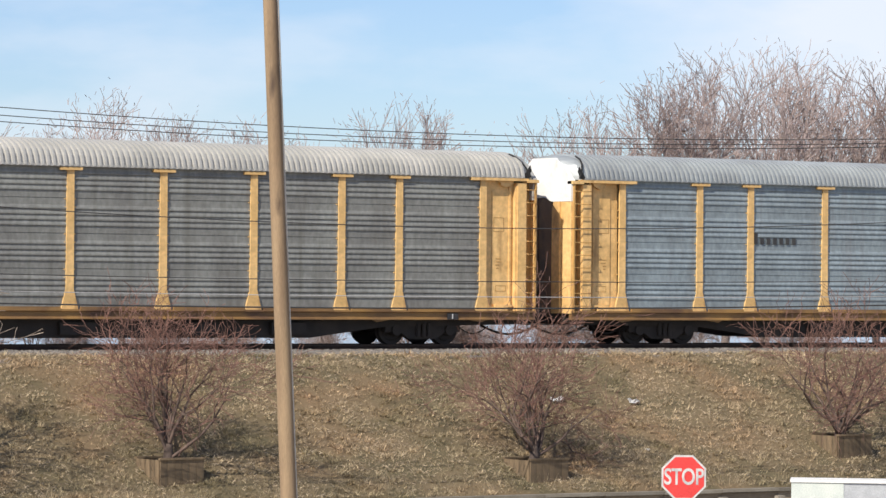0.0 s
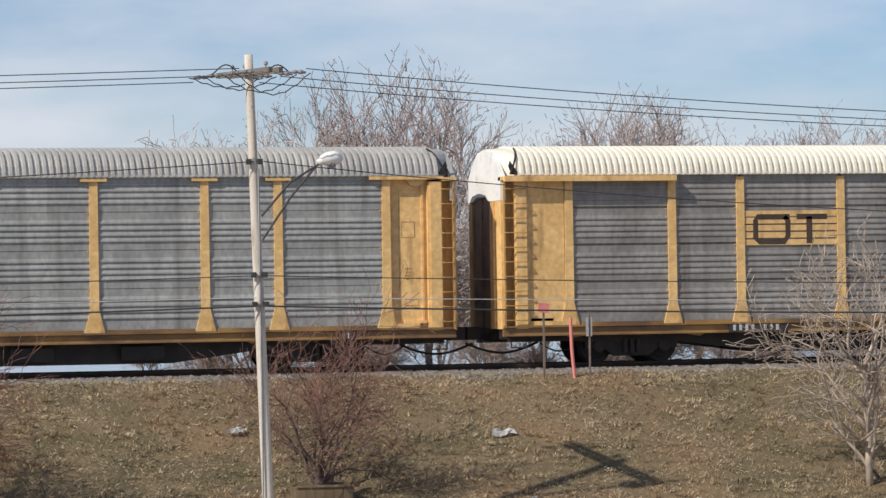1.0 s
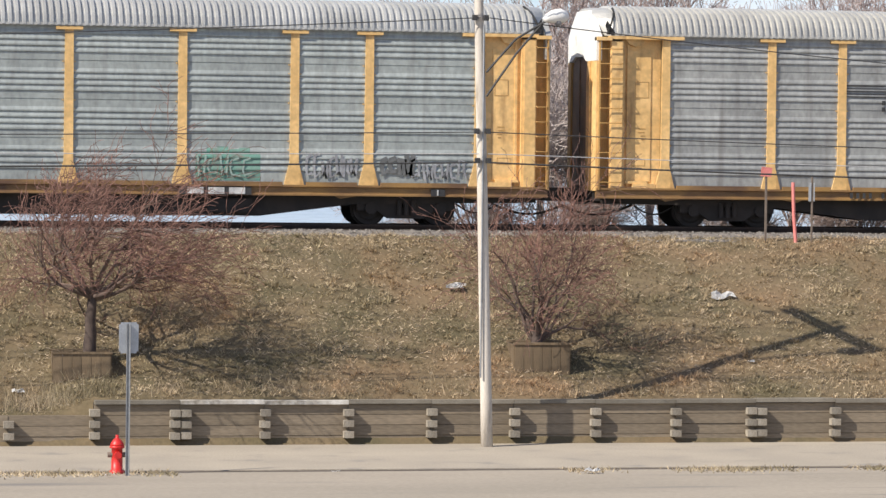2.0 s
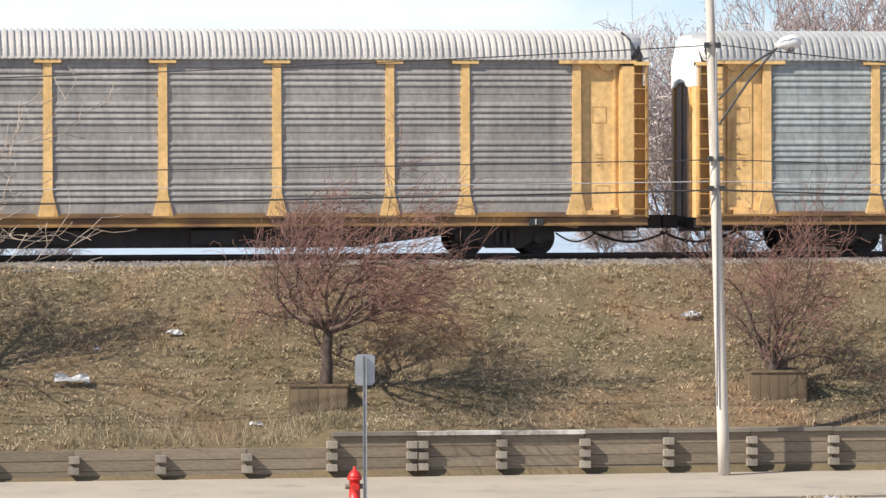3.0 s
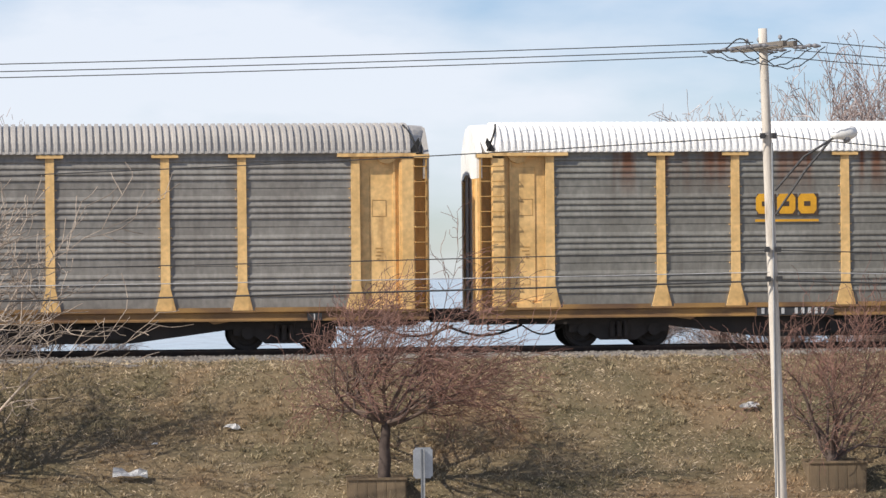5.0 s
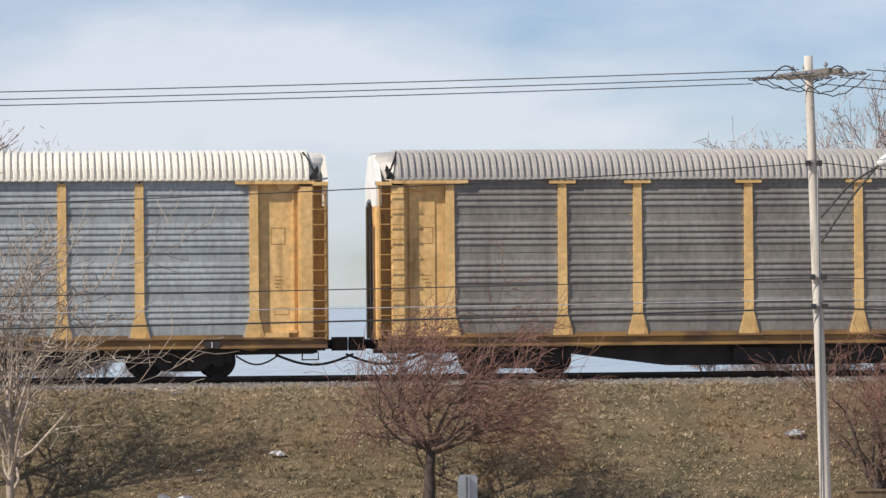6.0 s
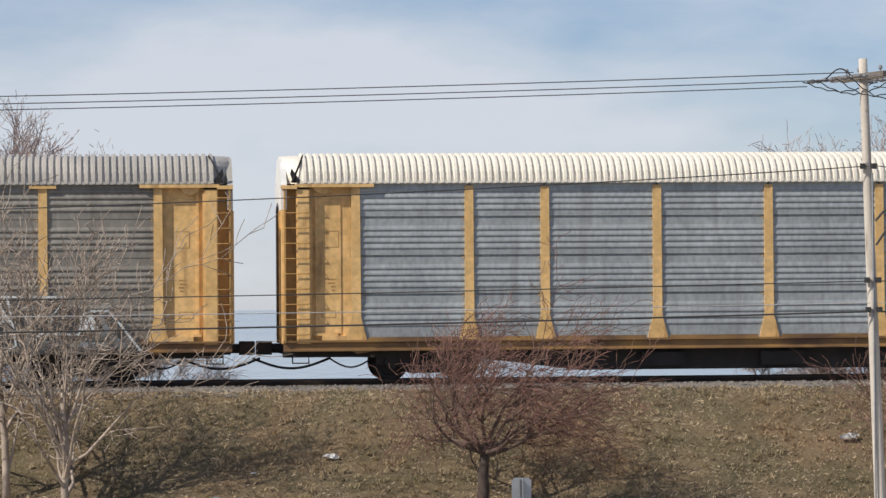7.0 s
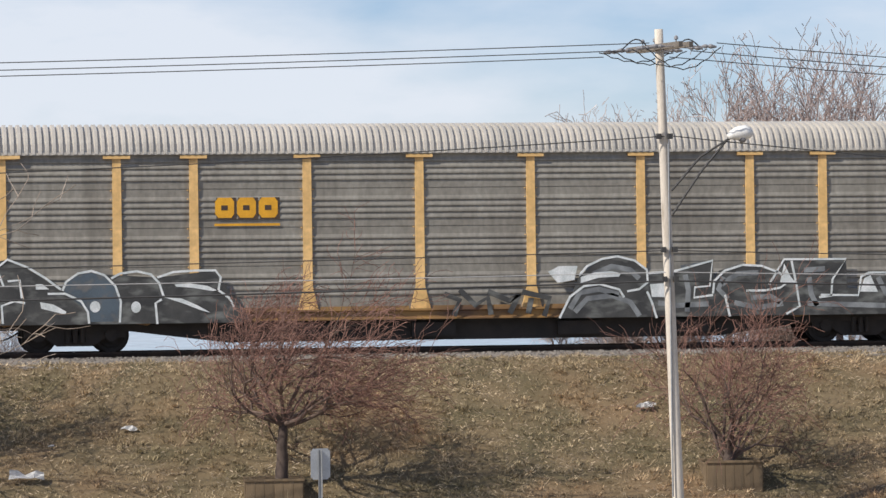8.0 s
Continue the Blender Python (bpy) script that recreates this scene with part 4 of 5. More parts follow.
    lines = (
        ((2.08, 0.77), (2.35, 1.3), (2.71, 1.56), (3.1, 1.61), (3.61, 1.47), (3.73, 1.27)),
        ((2.59, 1.83), (2.79, 2.06), (3.18, 2.24), (3.57, 2.3), (4.01, 2.19), (4.32, 1.95), (4.34, 1.64), (4.12, 1.47), (3.81, 1.42)),
        ((4.32, 1.41), (4.44, 1.14), (4.56, 0.74)),
        ((4.36, 1.87), (4.99, 1.9), (6.01, 2.17), (5.93, 1.53), (5.55, 1.5), (5.52, 1.24), (6.01, 1.3)),
        ((6.01, 1.34), (6.05, 1.65), (6.32, 1.91), (6.79, 2.05), (7.27, 2.02), (7.74, 1.84), (7.97, 1.61), (7.74, 1.46), (7.35, 1.4), (6.87, 1.4)),
        ((6.32, 1.3), (6.44, 0.76)),
        ((7.46, 1.54), (7.86, 2.18), (9.47, 2.17), (9.11, 1.66), (9.07, 1.24), (8.76, 1.21)),
        ((8.05, 2.14), (8.17, 1.53), (8.25, 0.99), (7.9, 0.8)),
        ((8.8, 1.27), (9.78, 1.25), (9.86, 1.72), (10.06, 1.82), (10.5, 1.82), (10.78, 1.5), (11.28, 0.84)),
    )
    blobs = (
        ((2.63, 1.79), (2.98, 1.9), (3.42, 1.93), (3.65, 1.87), (3.61, 1.79), (3.1, 1.77), (2.63, 1.64)),
        ((4.4, 1.59), (4.87, 1.62), (4.87, 1.26), (4.44, 1.27)),
        ((7.86, 2.07), (8.01, 1.76), (8.17, 1.56), (7.74, 1.57)),
        ((9.94, 1.68), (10.1, 1.75), (10.29, 1.33), (9.82, 1.34)),
        ((1.8, 1.93), (2.08, 2.07), (2.55, 2.07), (2.47, 1.72), (2.04, 1.65)),
    )
    shine = (
        ((2.94, 1.86), (3.42, 2.05), (3.89, 1.96), (4.12, 1.73)),
        ((2.47, 0.92), (2.79, 1.25), (3.42, 1.32), (3.89, 1.15), (4.12, 0.8)),
        ((6.24, 1.57), (6.64, 1.83), (7.19, 1.85)),
        ((6.56, 1.1), (7.19, 0.97), (7.82, 1.07)),
        ((8.37, 1.9), (8.92, 1.93)),
        ((8.45, 1.06), (10.49, 0.98)),
        ((5.3, 1.82), (5.38, 1.43), (5.34, 0.89)),
        ((2.35, 1.0), (2.6, 1.4), (3.1, 1.48), (3.6, 1.34)),
        ((8.5, 1.72), (8.55, 1.3), (8.7, 1.0)),
        ((10.3, 1.7), (10.5, 1.3), (10.9, 0.92)),
        ((4.6, 1.12), (5.1, 1.05), (5.9, 1.08)),
        ((6.3, 1.75), (6.15, 1.45), (6.4, 1.2)),
        ((7.0, 1.22), (7.5, 1.25), (7.75, 1.1)),
    )
    bluish = (((2.75, 1.98), (3.2, 2.16), (3.7, 2.18), (4.1, 1.98)), ((6.3, 1.72), (6.7, 1.96), (7.3, 1.94)), ((8.15, 2.08), (9.2, 2.08)), ((5.2, 1.98), (5.9, 2.08), (5.86, 1.72)))
    mark(c10, "graffiti_tint", M["sprayblue"], [r for p in bluish for r in stroke(p, 0.16)], -1.5875, "dull blue sprayed tint", 0.004, True)
    tail = (
        ((-0.83, 1.41), (-0.44, 1.25), (-0.59, 0.86)),
        ((-0.44, 1.51), (-0.04, 1.12), (0.27, 1.31), (0.35, 0.88)),
        ((0.27, 1.46), (0.82, 1.22), (1.06, 1.37), (0.82, 0.91)),
        ((1.14, 1.44), (1.84, 1.27), (1.69, 0.82)),
        ((1.37, 1.28), (1.29, 0.9)),
    )
    mark(c10, "graffiti_shade", M["spraygrey"], [r for p in shine for r in stroke(p, 0.13)], -1.589, "silver sprayed shading", each=True)
    mark(c10, "graffiti_outline", M["spraywhite"], [r for p in lines for r in stroke(p, 0.055)], -1.594, "white sprayed outline", each=True)
    mark(c10, "graffiti_highlight", M["spraywhite"], [list(p) for p in blobs], -1.592, "white sprayed highlight", each=True)
    mark(c10, "graffiti_tail", M["sprayblack"], [r for p in tail for r in stroke(p, 0.14)], -1.585, "dark sprayed tag stroke", each=True)


graffiti()

# ---- the retaining wall ----
def build_wall():
    wall = tagged(holder("retaining_wall", 0, 0, STREET), "weathered timber retaining wall with stacked tie ends", "wall", kind="structure")
    x0 = -5.0 + 0.22
    bays = [8.49 + 1.884 * i for i in range(-8, 34)]
    rng = random.Random(2)
    board = simple_mesh("plank", (0.0, 1.874, -0.06, 0.06, 0.0, 0.222))
    capm = simple_mesh("cap_board", (0.0, 1.876, -0.12, 0.14, 0.0, 0.085))
    tie = simple_mesh("tie_end", (-0.11, 0.11, -0.16, 0.1, 0.0, 0.15))
    for i, x in enumerate(bays):
        low = x < 8.0
        for k in range(3 if low else 4):
            place("plank", board, M["plank"], wall, pose(x + 0.005, 77.45 + rng.uniform(-0.012, 0.012), 0.0 + k * 0.232))
        if not low:
            place("cap_board", capm, M["capwhite"] if 10 < x < 13 else M["cap"], wall, pose(x + 0.004, 77.43, 0.93 + rng.uniform(-0.012, 0.012)))
        pair = (i - 9) % 7 == 0
        for dx in ((-0.12, 0.12) if pair else (0.0,)):
            for k in range(2 if low else 3):
                place("tie_end", tie, M["block"], wall, pose(x + dx + rng.uniform(-0.01, 0.01), 77.36, 0.17 + k * 0.25 + rng.uniform(-0.01, 0.01)))
    bm = bmesh.new()
    box(bm, bays[0], 8.48, 77.53, 77.75, -0.1, 0.66)
    box(bm, 8.48, bays[-1] + 1.9, 77.53, 77.75, -0.1, 0.97)
    part("backing", bm, M["tie"], wall, "dark timber backing")


# ---- plants ----
def segments_mesh(name, segs, sides):
    """Tapered bars, one for each (start, end, radius, radius)."""
    verts, faces = [], []
    for p, q, r0, r1 in segs:
        d = (q - p)
        if d.length < 1e-6:
            continue
        d.normalize()
        s = d.orthogonal().normalized()
        u = s.cross(d)
        b = len(verts)
        for c, r in ((p, r0), (q, r1)):
            for k in range(sides):
                a = 2 * math.pi * k / sides
                verts.append(c + (s * math.cos(a) + u * math.sin(a)) * r)
        for k in range(sides):
            faces.append((b + k, b + (k + 1) % sides, b + sides + (k + 1) % sides, b + sides + k))
    me = bpy.data.meshes.new(name)
    me.from_pydata([tuple(v) for v in verts], [], faces)
    me.shade_smooth()
    return me


def sprout(rng, segs, p, d, length, r, level, o):
    """Grow one branch from p along d, and its side shoots."""
    n = 5 if level < 2 else 3
    pts = [p]
    for i in range(n):
        d = (d + Vector((rng.gauss(0, 1), rng.gauss(0, 1), rng.gauss(0, 1))) * o["wiggle"] + Vector((o["wind"], 0, o["lift"][min(level, 3)]))).normalized()
        q = p + d * (length / n)
        a, b = r * (1 - 0.75 * i / n), r * (1 - 0.75 * (i + 1) / n)
        segs[min(level, 2) // 2].append((p, q, max(a, o["thin"]), max(b, o["thin"])))
        p = q
        if level < o["levels"] and (i > 0 or level > 0):
            for k in range(o["shoots"][level] if rng.random() < 0.93 else 0):
                side = Vector((rng.gauss(0, 1), rng.gauss(0, 1), rng.gauss(0, 0.6)))
                side = (side - d * side.dot(d)).normalized()
                nd = (d * o["ahead"] + side * rng.uniform(0.5, 1.0)).normalized()
                sprout(rng, segs, p, nd, length * rng.uniform(*o["ratio"]), b * 0.62, level + 1, o)


def make_tree(name, seed, o, trunk_h, trunk_r, limbs, limb_len, tilt, mat_trunk, mat_crown, label, category, sides=3, mat_limb=None):
    rng = random.Random(seed)
    tree = tagged(holder(name), label, category)
    lean = Vector((rng.uniform(-0.08, 0.12), rng.uniform(-0.05, 0.05), 1))
    bm = bmesh.new()
    pts = [lean * (trunk_h * k / 5) + Vector((rng.gauss(0, 0.012), rng.gauss(0, 0.012), 0)) * trunk_h * (k > 0) for k in range(6)]
    pts[0].z = -0.25
    tube(bm, pts, [trunk_r * (1.25 - 0.09 * k) for k in range(6)], 8)
    part("trunk", bm, mat_trunk, tree, "", True)
    segs = ([], [])
    top = pts[-1]
    for k in range(limbs):
        a = 2 * math.pi * (k + rng.uniform(-0.3, 0.3)) / limbs
        t = radians(rng.uniform(*tilt))
        d = Vector((math.cos(a) * math.sin(t), math.sin(a) * math.sin(t), math.cos(t)))
        h = rng.uniform(o["from"], 1.0)
        start = pts[0].lerp(top, h) if h < 1 else top
        sprout(rng, segs, start, d, limb_len * rng.uniform(0.8, 1.15), trunk_r * o["stout"], 0, o)
    if "round" in o:
        cz, rx, rz = o["round"]
        for group in segs:
            group[:] = [g for g in group if math.hypot(math.hypot(g[1].x, g[1].y) / rx, (g[1].z - cz) / rz) < 1.0 + rng.uniform(-0.16, 0.08)]
    if "round" in o:
        segs[1].extend(segs[0])
    else:
        place("bough", segments_mesh("bough", segs[0], sides + 1), mat_limb or mat_trunk, tree, None, "bare limbs")
    place("crown", segments_mesh("crown", segs[1], sides), mat_crown, tree, None, "bare twigs")
    return tree


BUSH = {"stout": 0.78, "wiggle": 0.2, "wind": 0.03, "lift": (0.07, 0.06, 0.03, 0.0), "levels": 3, "shoots": (2, 2, 1), "ahead": 0.85, "ratio": (0.45, 0.7), "thin": 0.0062, "from": 0.93}
SPREAD = {"stout": 0.52, "wiggle": 0.25, "wind": 0.09, "lift": (0.06, 0.05, 0.02, 0.0), "levels": 3, "shoots": (2, 2, 1), "ahead": 0.85, "ratio": (0.42, 0.66), "thin": 0.0062, "from": 0.95}
VASE = {"stout": 0.42, "wiggle": 0.24, "wind": 0.02, "lift": (0.05, 0.04, 0.03, 0.0), "levels": 3, "shoots": (1, 2, 1), "ahead": 0.95, "ratio": (0.45, 0.7), "thin": 0.0062, "from": 0.35}
YOUNG = {"stout": 0.7, "wiggle": 0.14, "wind": 0.0, "lift": (0.09, 0.06, 0.04, 0.02), "levels": 3, "shoots": (1, 1, 1), "ahead": 0.8, "ratio": (0.42, 0.66), "thin": 0.0095, "from": 0.15}
THICKET = {"stout": 0.5, "wiggle": 0.16, "wind": 0.0, "lift": (0.14, 0.1, 0.05, 0.0), "levels": 3, "shoots": (2, 2, 1), "ahead": 0.9, "ratio": (0.36, 0.56), "thin": 0.0085, "from": 0.3}
FAR = {"stout": 0.55, "wiggle": 0.06, "wind": 0.0, "lift": (0.05, 0.07, 0.06, 0.05), "levels": 3, "shoots": (3, 2, 1), "ahead": 1.0, "ratio": (0.32, 0.5), "thin": 0.0108, "from": 0.7, "round": (7.0, 4.6, 5.2)}


def planter_mesh_parts():
    slat = simple_mesh("slat", (0.0, 0.205, -0.02, 0.02, -0.28, 0.46))
    rim = simple_mesh("rim", (-0.67, 0.67, -0.05, 0.05, 0.0, 0.05))
    return slat, rim


SLAT, RIM = planter_mesh_parts()


def planter(x, y, turn, lift=0.0):
    z = bank(x, y) - 0.10 + lift
    box_ob = tagged(holder("planter_box"), "weathered brown wooden planter box on the grass bank", "planter", "planter boxes on the bank")
    box_ob.matrix_basis = pose(x, y, z, 0, 0, turn)
    for k in range(6):
        place("slat", SLAT, M["box"], box_ob, pose(-0.64 + k * 0.213, -0.55, 0))
        place("slat", SLAT, M["box"], box_ob, pose(-0.64 + k * 0.213, 0.55, 0))
    for k in range(5):
        for sx in (-0.64, 0.64):
            place("slat", SLAT, M["box"], box_ob, pose(sx, -0.52 + k * 0.213, 0, 0, 0, 90))
    place("rim", RIM, M["box"], box_ob, pose(0, -0.55, 0.46))
    place("rim", RIM, M["box"], box_ob, pose(0, 0.55, 0.46))
    bm = bmesh.new()
    box(bm, -0.61, 0.61, -0.52, 0.52, -0.35, 0.40)
    part("soil", bm, M["tie"], box_ob, "dark soil")


def build_plants():
    # planter boxes: x, y, turn of the box, seed of its shrub, trunk height
    shrubs = ((8.37, 79.1, -4, 11, 1.32), (18.95, 79.4, -4, 5, 0.35), (40.0, 79.2, 6, 9, 0.45), (50.6, 78.8, 6, 21, 0.45), (61.4, 79.7, 6, 14, 0.5))
    for x, y, turn, seed, th in shrubs:
        planter(x, y, turn, -0.1 if x < 10 else 0.0)
        z = bank(x, y) + (0.18 if x < 10 else 0.28)
        if th > 1:
            t = make_tree("shrub", seed, SPREAD, th, 0.125, 13, 2.55, (24, 76), M["bark"], M["twig"], "bare reddish ornamental tree in a wooden planter", "tree", mat_limb=M["limb"])
        else:
            t = make_tree("shrub", seed, VASE, th, 0.125, 13, 2.4, (6, 66), M["bark"], M["twig"], "bare reddish shrub in a wooden planter", "shrub", mat_limb=M["limb"])
        t.matrix_basis = pose(x + (0.2 if th > 1 else -0.05), y, z)
    # x, y, seed, trunk height, limbs, their length and spread
    for x, y, seed, h, limbs, reach, tilt in ((32.5, 79.4, 3, 3.0, 20, 2.6, (25, 78)), (-0.75, 79.9, 7, 2.4, 19, 3.2, (12, 84)), (-2.1, 80.4, 8, 3.4, 8, 3.0, (15, 75))):
        t = make_tree("young_tree", seed, YOUNG, h, 0.075, limbs, reach, tilt, M["paletwig"], M["paletwig"], "bare pale young tree on the grass bank", "tree")
        t.matrix_basis = pose(x, y, bank(x, y))
    # bare woods beyond the track
    kinds = []
    for seed in (31, 32, 33, 34):
        kinds.append(make_tree("far_tree", seed, FAR, 5.0, 0.15, 9, 6.2, (5, 52), M["fartrunk"], M["fartwig"], "tall bare grey-brown tree beyond the railway", "tree"))
        kinds[-1].matrix_basis = pose(0, 0, 0)
    rng = random.Random(12)
    spots = [(32.0, 125, 15.6), (29.7, 124, 13.9), (34.2, 126, 14.6), (38.4, 125, 12.5), (40.6, 124, 13.9), (42.0, 126, 14.3), (44.4, 125, 13.4), (48.2, 126, 12.8), (51.5, 126, 13.6), (54.5, 126, 13.2),
             (61.0, 125, 14.3), (64.5, 126, 13.4), (68.5, 126, 13.2), (73.5, 125, 14.2), (81.0, 124, 14.2), (85.5, 124, 15.6), (88.5, 123, 16.8), (91.5, 124, 17.2), (94.5, 125, 17.2), (97.5, 124, 16.8),
             (101, 125, 16.0), (-4.0, 124, 14.2), (-7.2, 126, 14.6), (-2.0, 125, 13.2), (26.6, 124, 12.7)]
    for i, (x, y, top) in enumerate(spots):
        src = kinds[i % 4]
        k = (top - rise(y)) / max(v.co.z for c in src.children for v in c.data.vertices)
        ob = src if i < 4 else copy_thing(src, pose(0, 0, 0))
        ob.matrix_basis = pose(x, y, rise(y), 0, 0, rng.uniform(0, 360)) @ Matrix.Diagonal((k * rng.uniform(0.8, 1.0), k * 0.9, k, 1))
        tagged(ob, group="bare woods beyond the track")
    scrub = [make_tree("scrub", s, BUSH, 0.3, 0.03, 10, 1.5, (5, 70), M["fartwig"], M["fartwig"], "low bare scrub behind the rails", "shrub") for s in (51, 52)]
    k = 0
    for i in range(46):
        x, y = -12 + i * 1.85 + rng.uniform(-0.7, 0.7), rng.uniform(93.6, 97)
        if 3 < x < 17.5:
            continue
        ob = scrub[k] if k < 2 else copy_thing(scrub[k % 2], pose(0, 0, 0))
        s = rng.uniform(0.55, 1.0)
        ob.matrix_basis = pose(x, y, rise(y), 0, 0, rng.uniform(0, 360)) @ Matrix.Diagonal((s, s, s * 1.1, 1))
        tagged(ob, group="scrub behind the rails")
        k += 1


def build_thicket():
    """Tall pale thicket close behind the track, in two stretches."""
    rng = random.Random(77)
    kinds = [make_tree("thicket_tree", q, THICKET, 1.0, 0.05, 14, 3.0, (4, 55), M["fartwig"], M["thicket"], "tall pale bare thicket behind the rails", "tree") for q in (61, 62)]
    for i, x in enumerate((-3.6, -1.9, -0.3, 1.2, 19.6, 21.4, 23.0, 24.6, 26.3, 28.0, 30.0, 32.4)):
        ob = kinds[i] if i < 2 else copy_thing(kinds[i % 2], pose(0, 0, 0))
        y, k = 95.2 + rng.uniform(0, 2.2), rng.uniform(0.85, 1.15) * (0.6 if x < 5 else 1.0)
        ob.matrix_basis = pose(x, y, rise(y), 0, 0, rng.uniform(0, 360)) @ Matrix.Diagonal((k, k, k * 1.25, 1))
        tagged(ob, group="thicket behind the rails")


def build_grass():
    rng = random.Random(6)
    verts, faces = [], []
    def blade(x, y, z, lean, tall, w):
        a = rng.uniform(0, 6.28)
        b = len(verts)
        verts.extend(((x - w * math.cos(a), y - w * math.sin(a), z), (x + w * math.cos(a), y + w * math.sin(a), z), (x + lean[0], y + lean[1], z + tall)))
        faces.append((b, b + 1, b + 2))

    # a thin mat of short blades, and uneven tufts standing in it
    for i in range(150000):
        x, y = rng.uniform(-18, 70), 77.66 + 7.95 * rng.random()
        if rng.random() > 0.75 + 0.7 * noise.noise((x * 2.4, y * 2.4, 3)):
            continue
        z = bank(x, y) - 0.01
        for k in range(2):
            blade(x + rng.gauss(0, 0.03), y + rng.gauss(0, 0.03), z, (rng.gauss(0, 0.07), rng.gauss(-0.02, 0.06)), rng.uniform(0.02, 0.09), rng.uniform(0.006, 0.013))
    for i in range(12000):
        x, y = rng.uniform(-18, 70), 77.7 + 7.9 * rng.random()
        if rng.random() > 0.72 + 0.9 * noise.noise((x * 0.7, y * 0.7, 9)):
            continue
        z = bank(x, y) - 0.01
        size = rng.uniform(0.5, 1.25) * (1.35 if rng.random() < 0.12 else 1.0)
        fall = rng.uniform(-0.06, 0.06)
        for k in range(int(24 * size)):
            d, a = abs(rng.gauss(0, 0.07)) * size, rng.uniform(0, 6.28)
            blade(x + d * math.cos(a), y + d * math.sin(a), z, (0.6 * d * math.cos(a) + fall + rng.gauss(0, 0.05), 0.6 * d * math.sin(a) + rng.gauss(-0.02, 0.04)), size * rng.uniform(0.05, 0.13), rng.uniform(0.007, 0.015))
    # pale straw lying flat
    straw_verts, straw_faces = [], []
    for i in range(60000):
        x, y = rng.uniform(-18, 70), 77.7 + 7.9 * rng.random()
        if rng.random() > 0.55 + 1.1 * noise.noise((x * 0.55, y * 0.55, 21)):
            continue
        z, a, w, h = bank(x, y) + rng.uniform(0.02, 0.07), rng.uniform(0, 6.28), rng.uniform(0.003, 0.008), rng.uniform(0.02, 0.055)
        cx, cy, b = math.cos(a), 0.5 * math.sin(a), len(straw_verts)
        straw_verts += [(x - h * cx, y - h * cy, z), (x - h * cx, y - h * cy, z + w * 2), (x + h * cx, y + h * cy, z + w * 2 + 0.03), (x + h * cx, y + h * cy, z + 0.03)]
        straw_faces.append((b, b + 1, b + 2, b + 3))
    me = bpy.data.meshes.new("straw")
    me.from_pydata(straw_verts, [], straw_faces)
    tagged(place("straw", me, M["straw"]), "scattered pale dead straw on the bank", "straw", kind="stuff")
    # taller dead weeds along the top of the wall
    for i in range(2600):
        x = rng.uniform(2.5, 9.0) if rng.random() < 0.45 else rng.uniform(-8, 64)
        y = 77.72 + abs(rng.gauss(0, 0.35))
        z = bank(x, y) - 0.01
        b = len(verts)
        verts += [(x - 0.008, y, z), (x + 0.008, y, z), (x + rng.gauss(0, 0.14), y - abs(rng.gauss(0, 0.08)), z + rng.uniform(0.15, 0.42))]
        faces.append((b, b + 1, b + 2))
    # the weedy strip between sidewalk and street
    for i in range(14000):
        x, y = rng.uniform(-6, 60), rng.gauss(70.7, 0.3)
        z = STREET
        if 9.4 < x < 17.5 or noise.noise((x * 0.5, 1, 1)) < rng.uniform(-0.3, 0.2) or not 69.72 < y < 71.28:
            continue
        b = len(verts)
        verts += [(x - 0.016, y, z), (x + 0.016, y, z), (x + rng.gauss(0, 0.07), y + rng.gauss(0, 0.04), z + rng.uniform(0.03, 0.12))]
        faces.append((b, b + 1, b + 2))
    me = bpy.data.meshes.new("grass_blades")
    me.from_pydata(verts, [], faces)
    tagged(place("grass_blades", me, M["blade"]), "short dry straw-coloured grass blades on the bank", "grass", kind="stuff")


# ---- poles, lamps and cables ----
def sag(xa, za, xb, zb, dip, n=40):
    return [(xa + (xb - xa) * k / n, za + (zb - za) * k / n - 4 * dip * (k / n) * (1 - k / n)) for k in range(n + 1)]


PX, PY = 17.02, 76.55


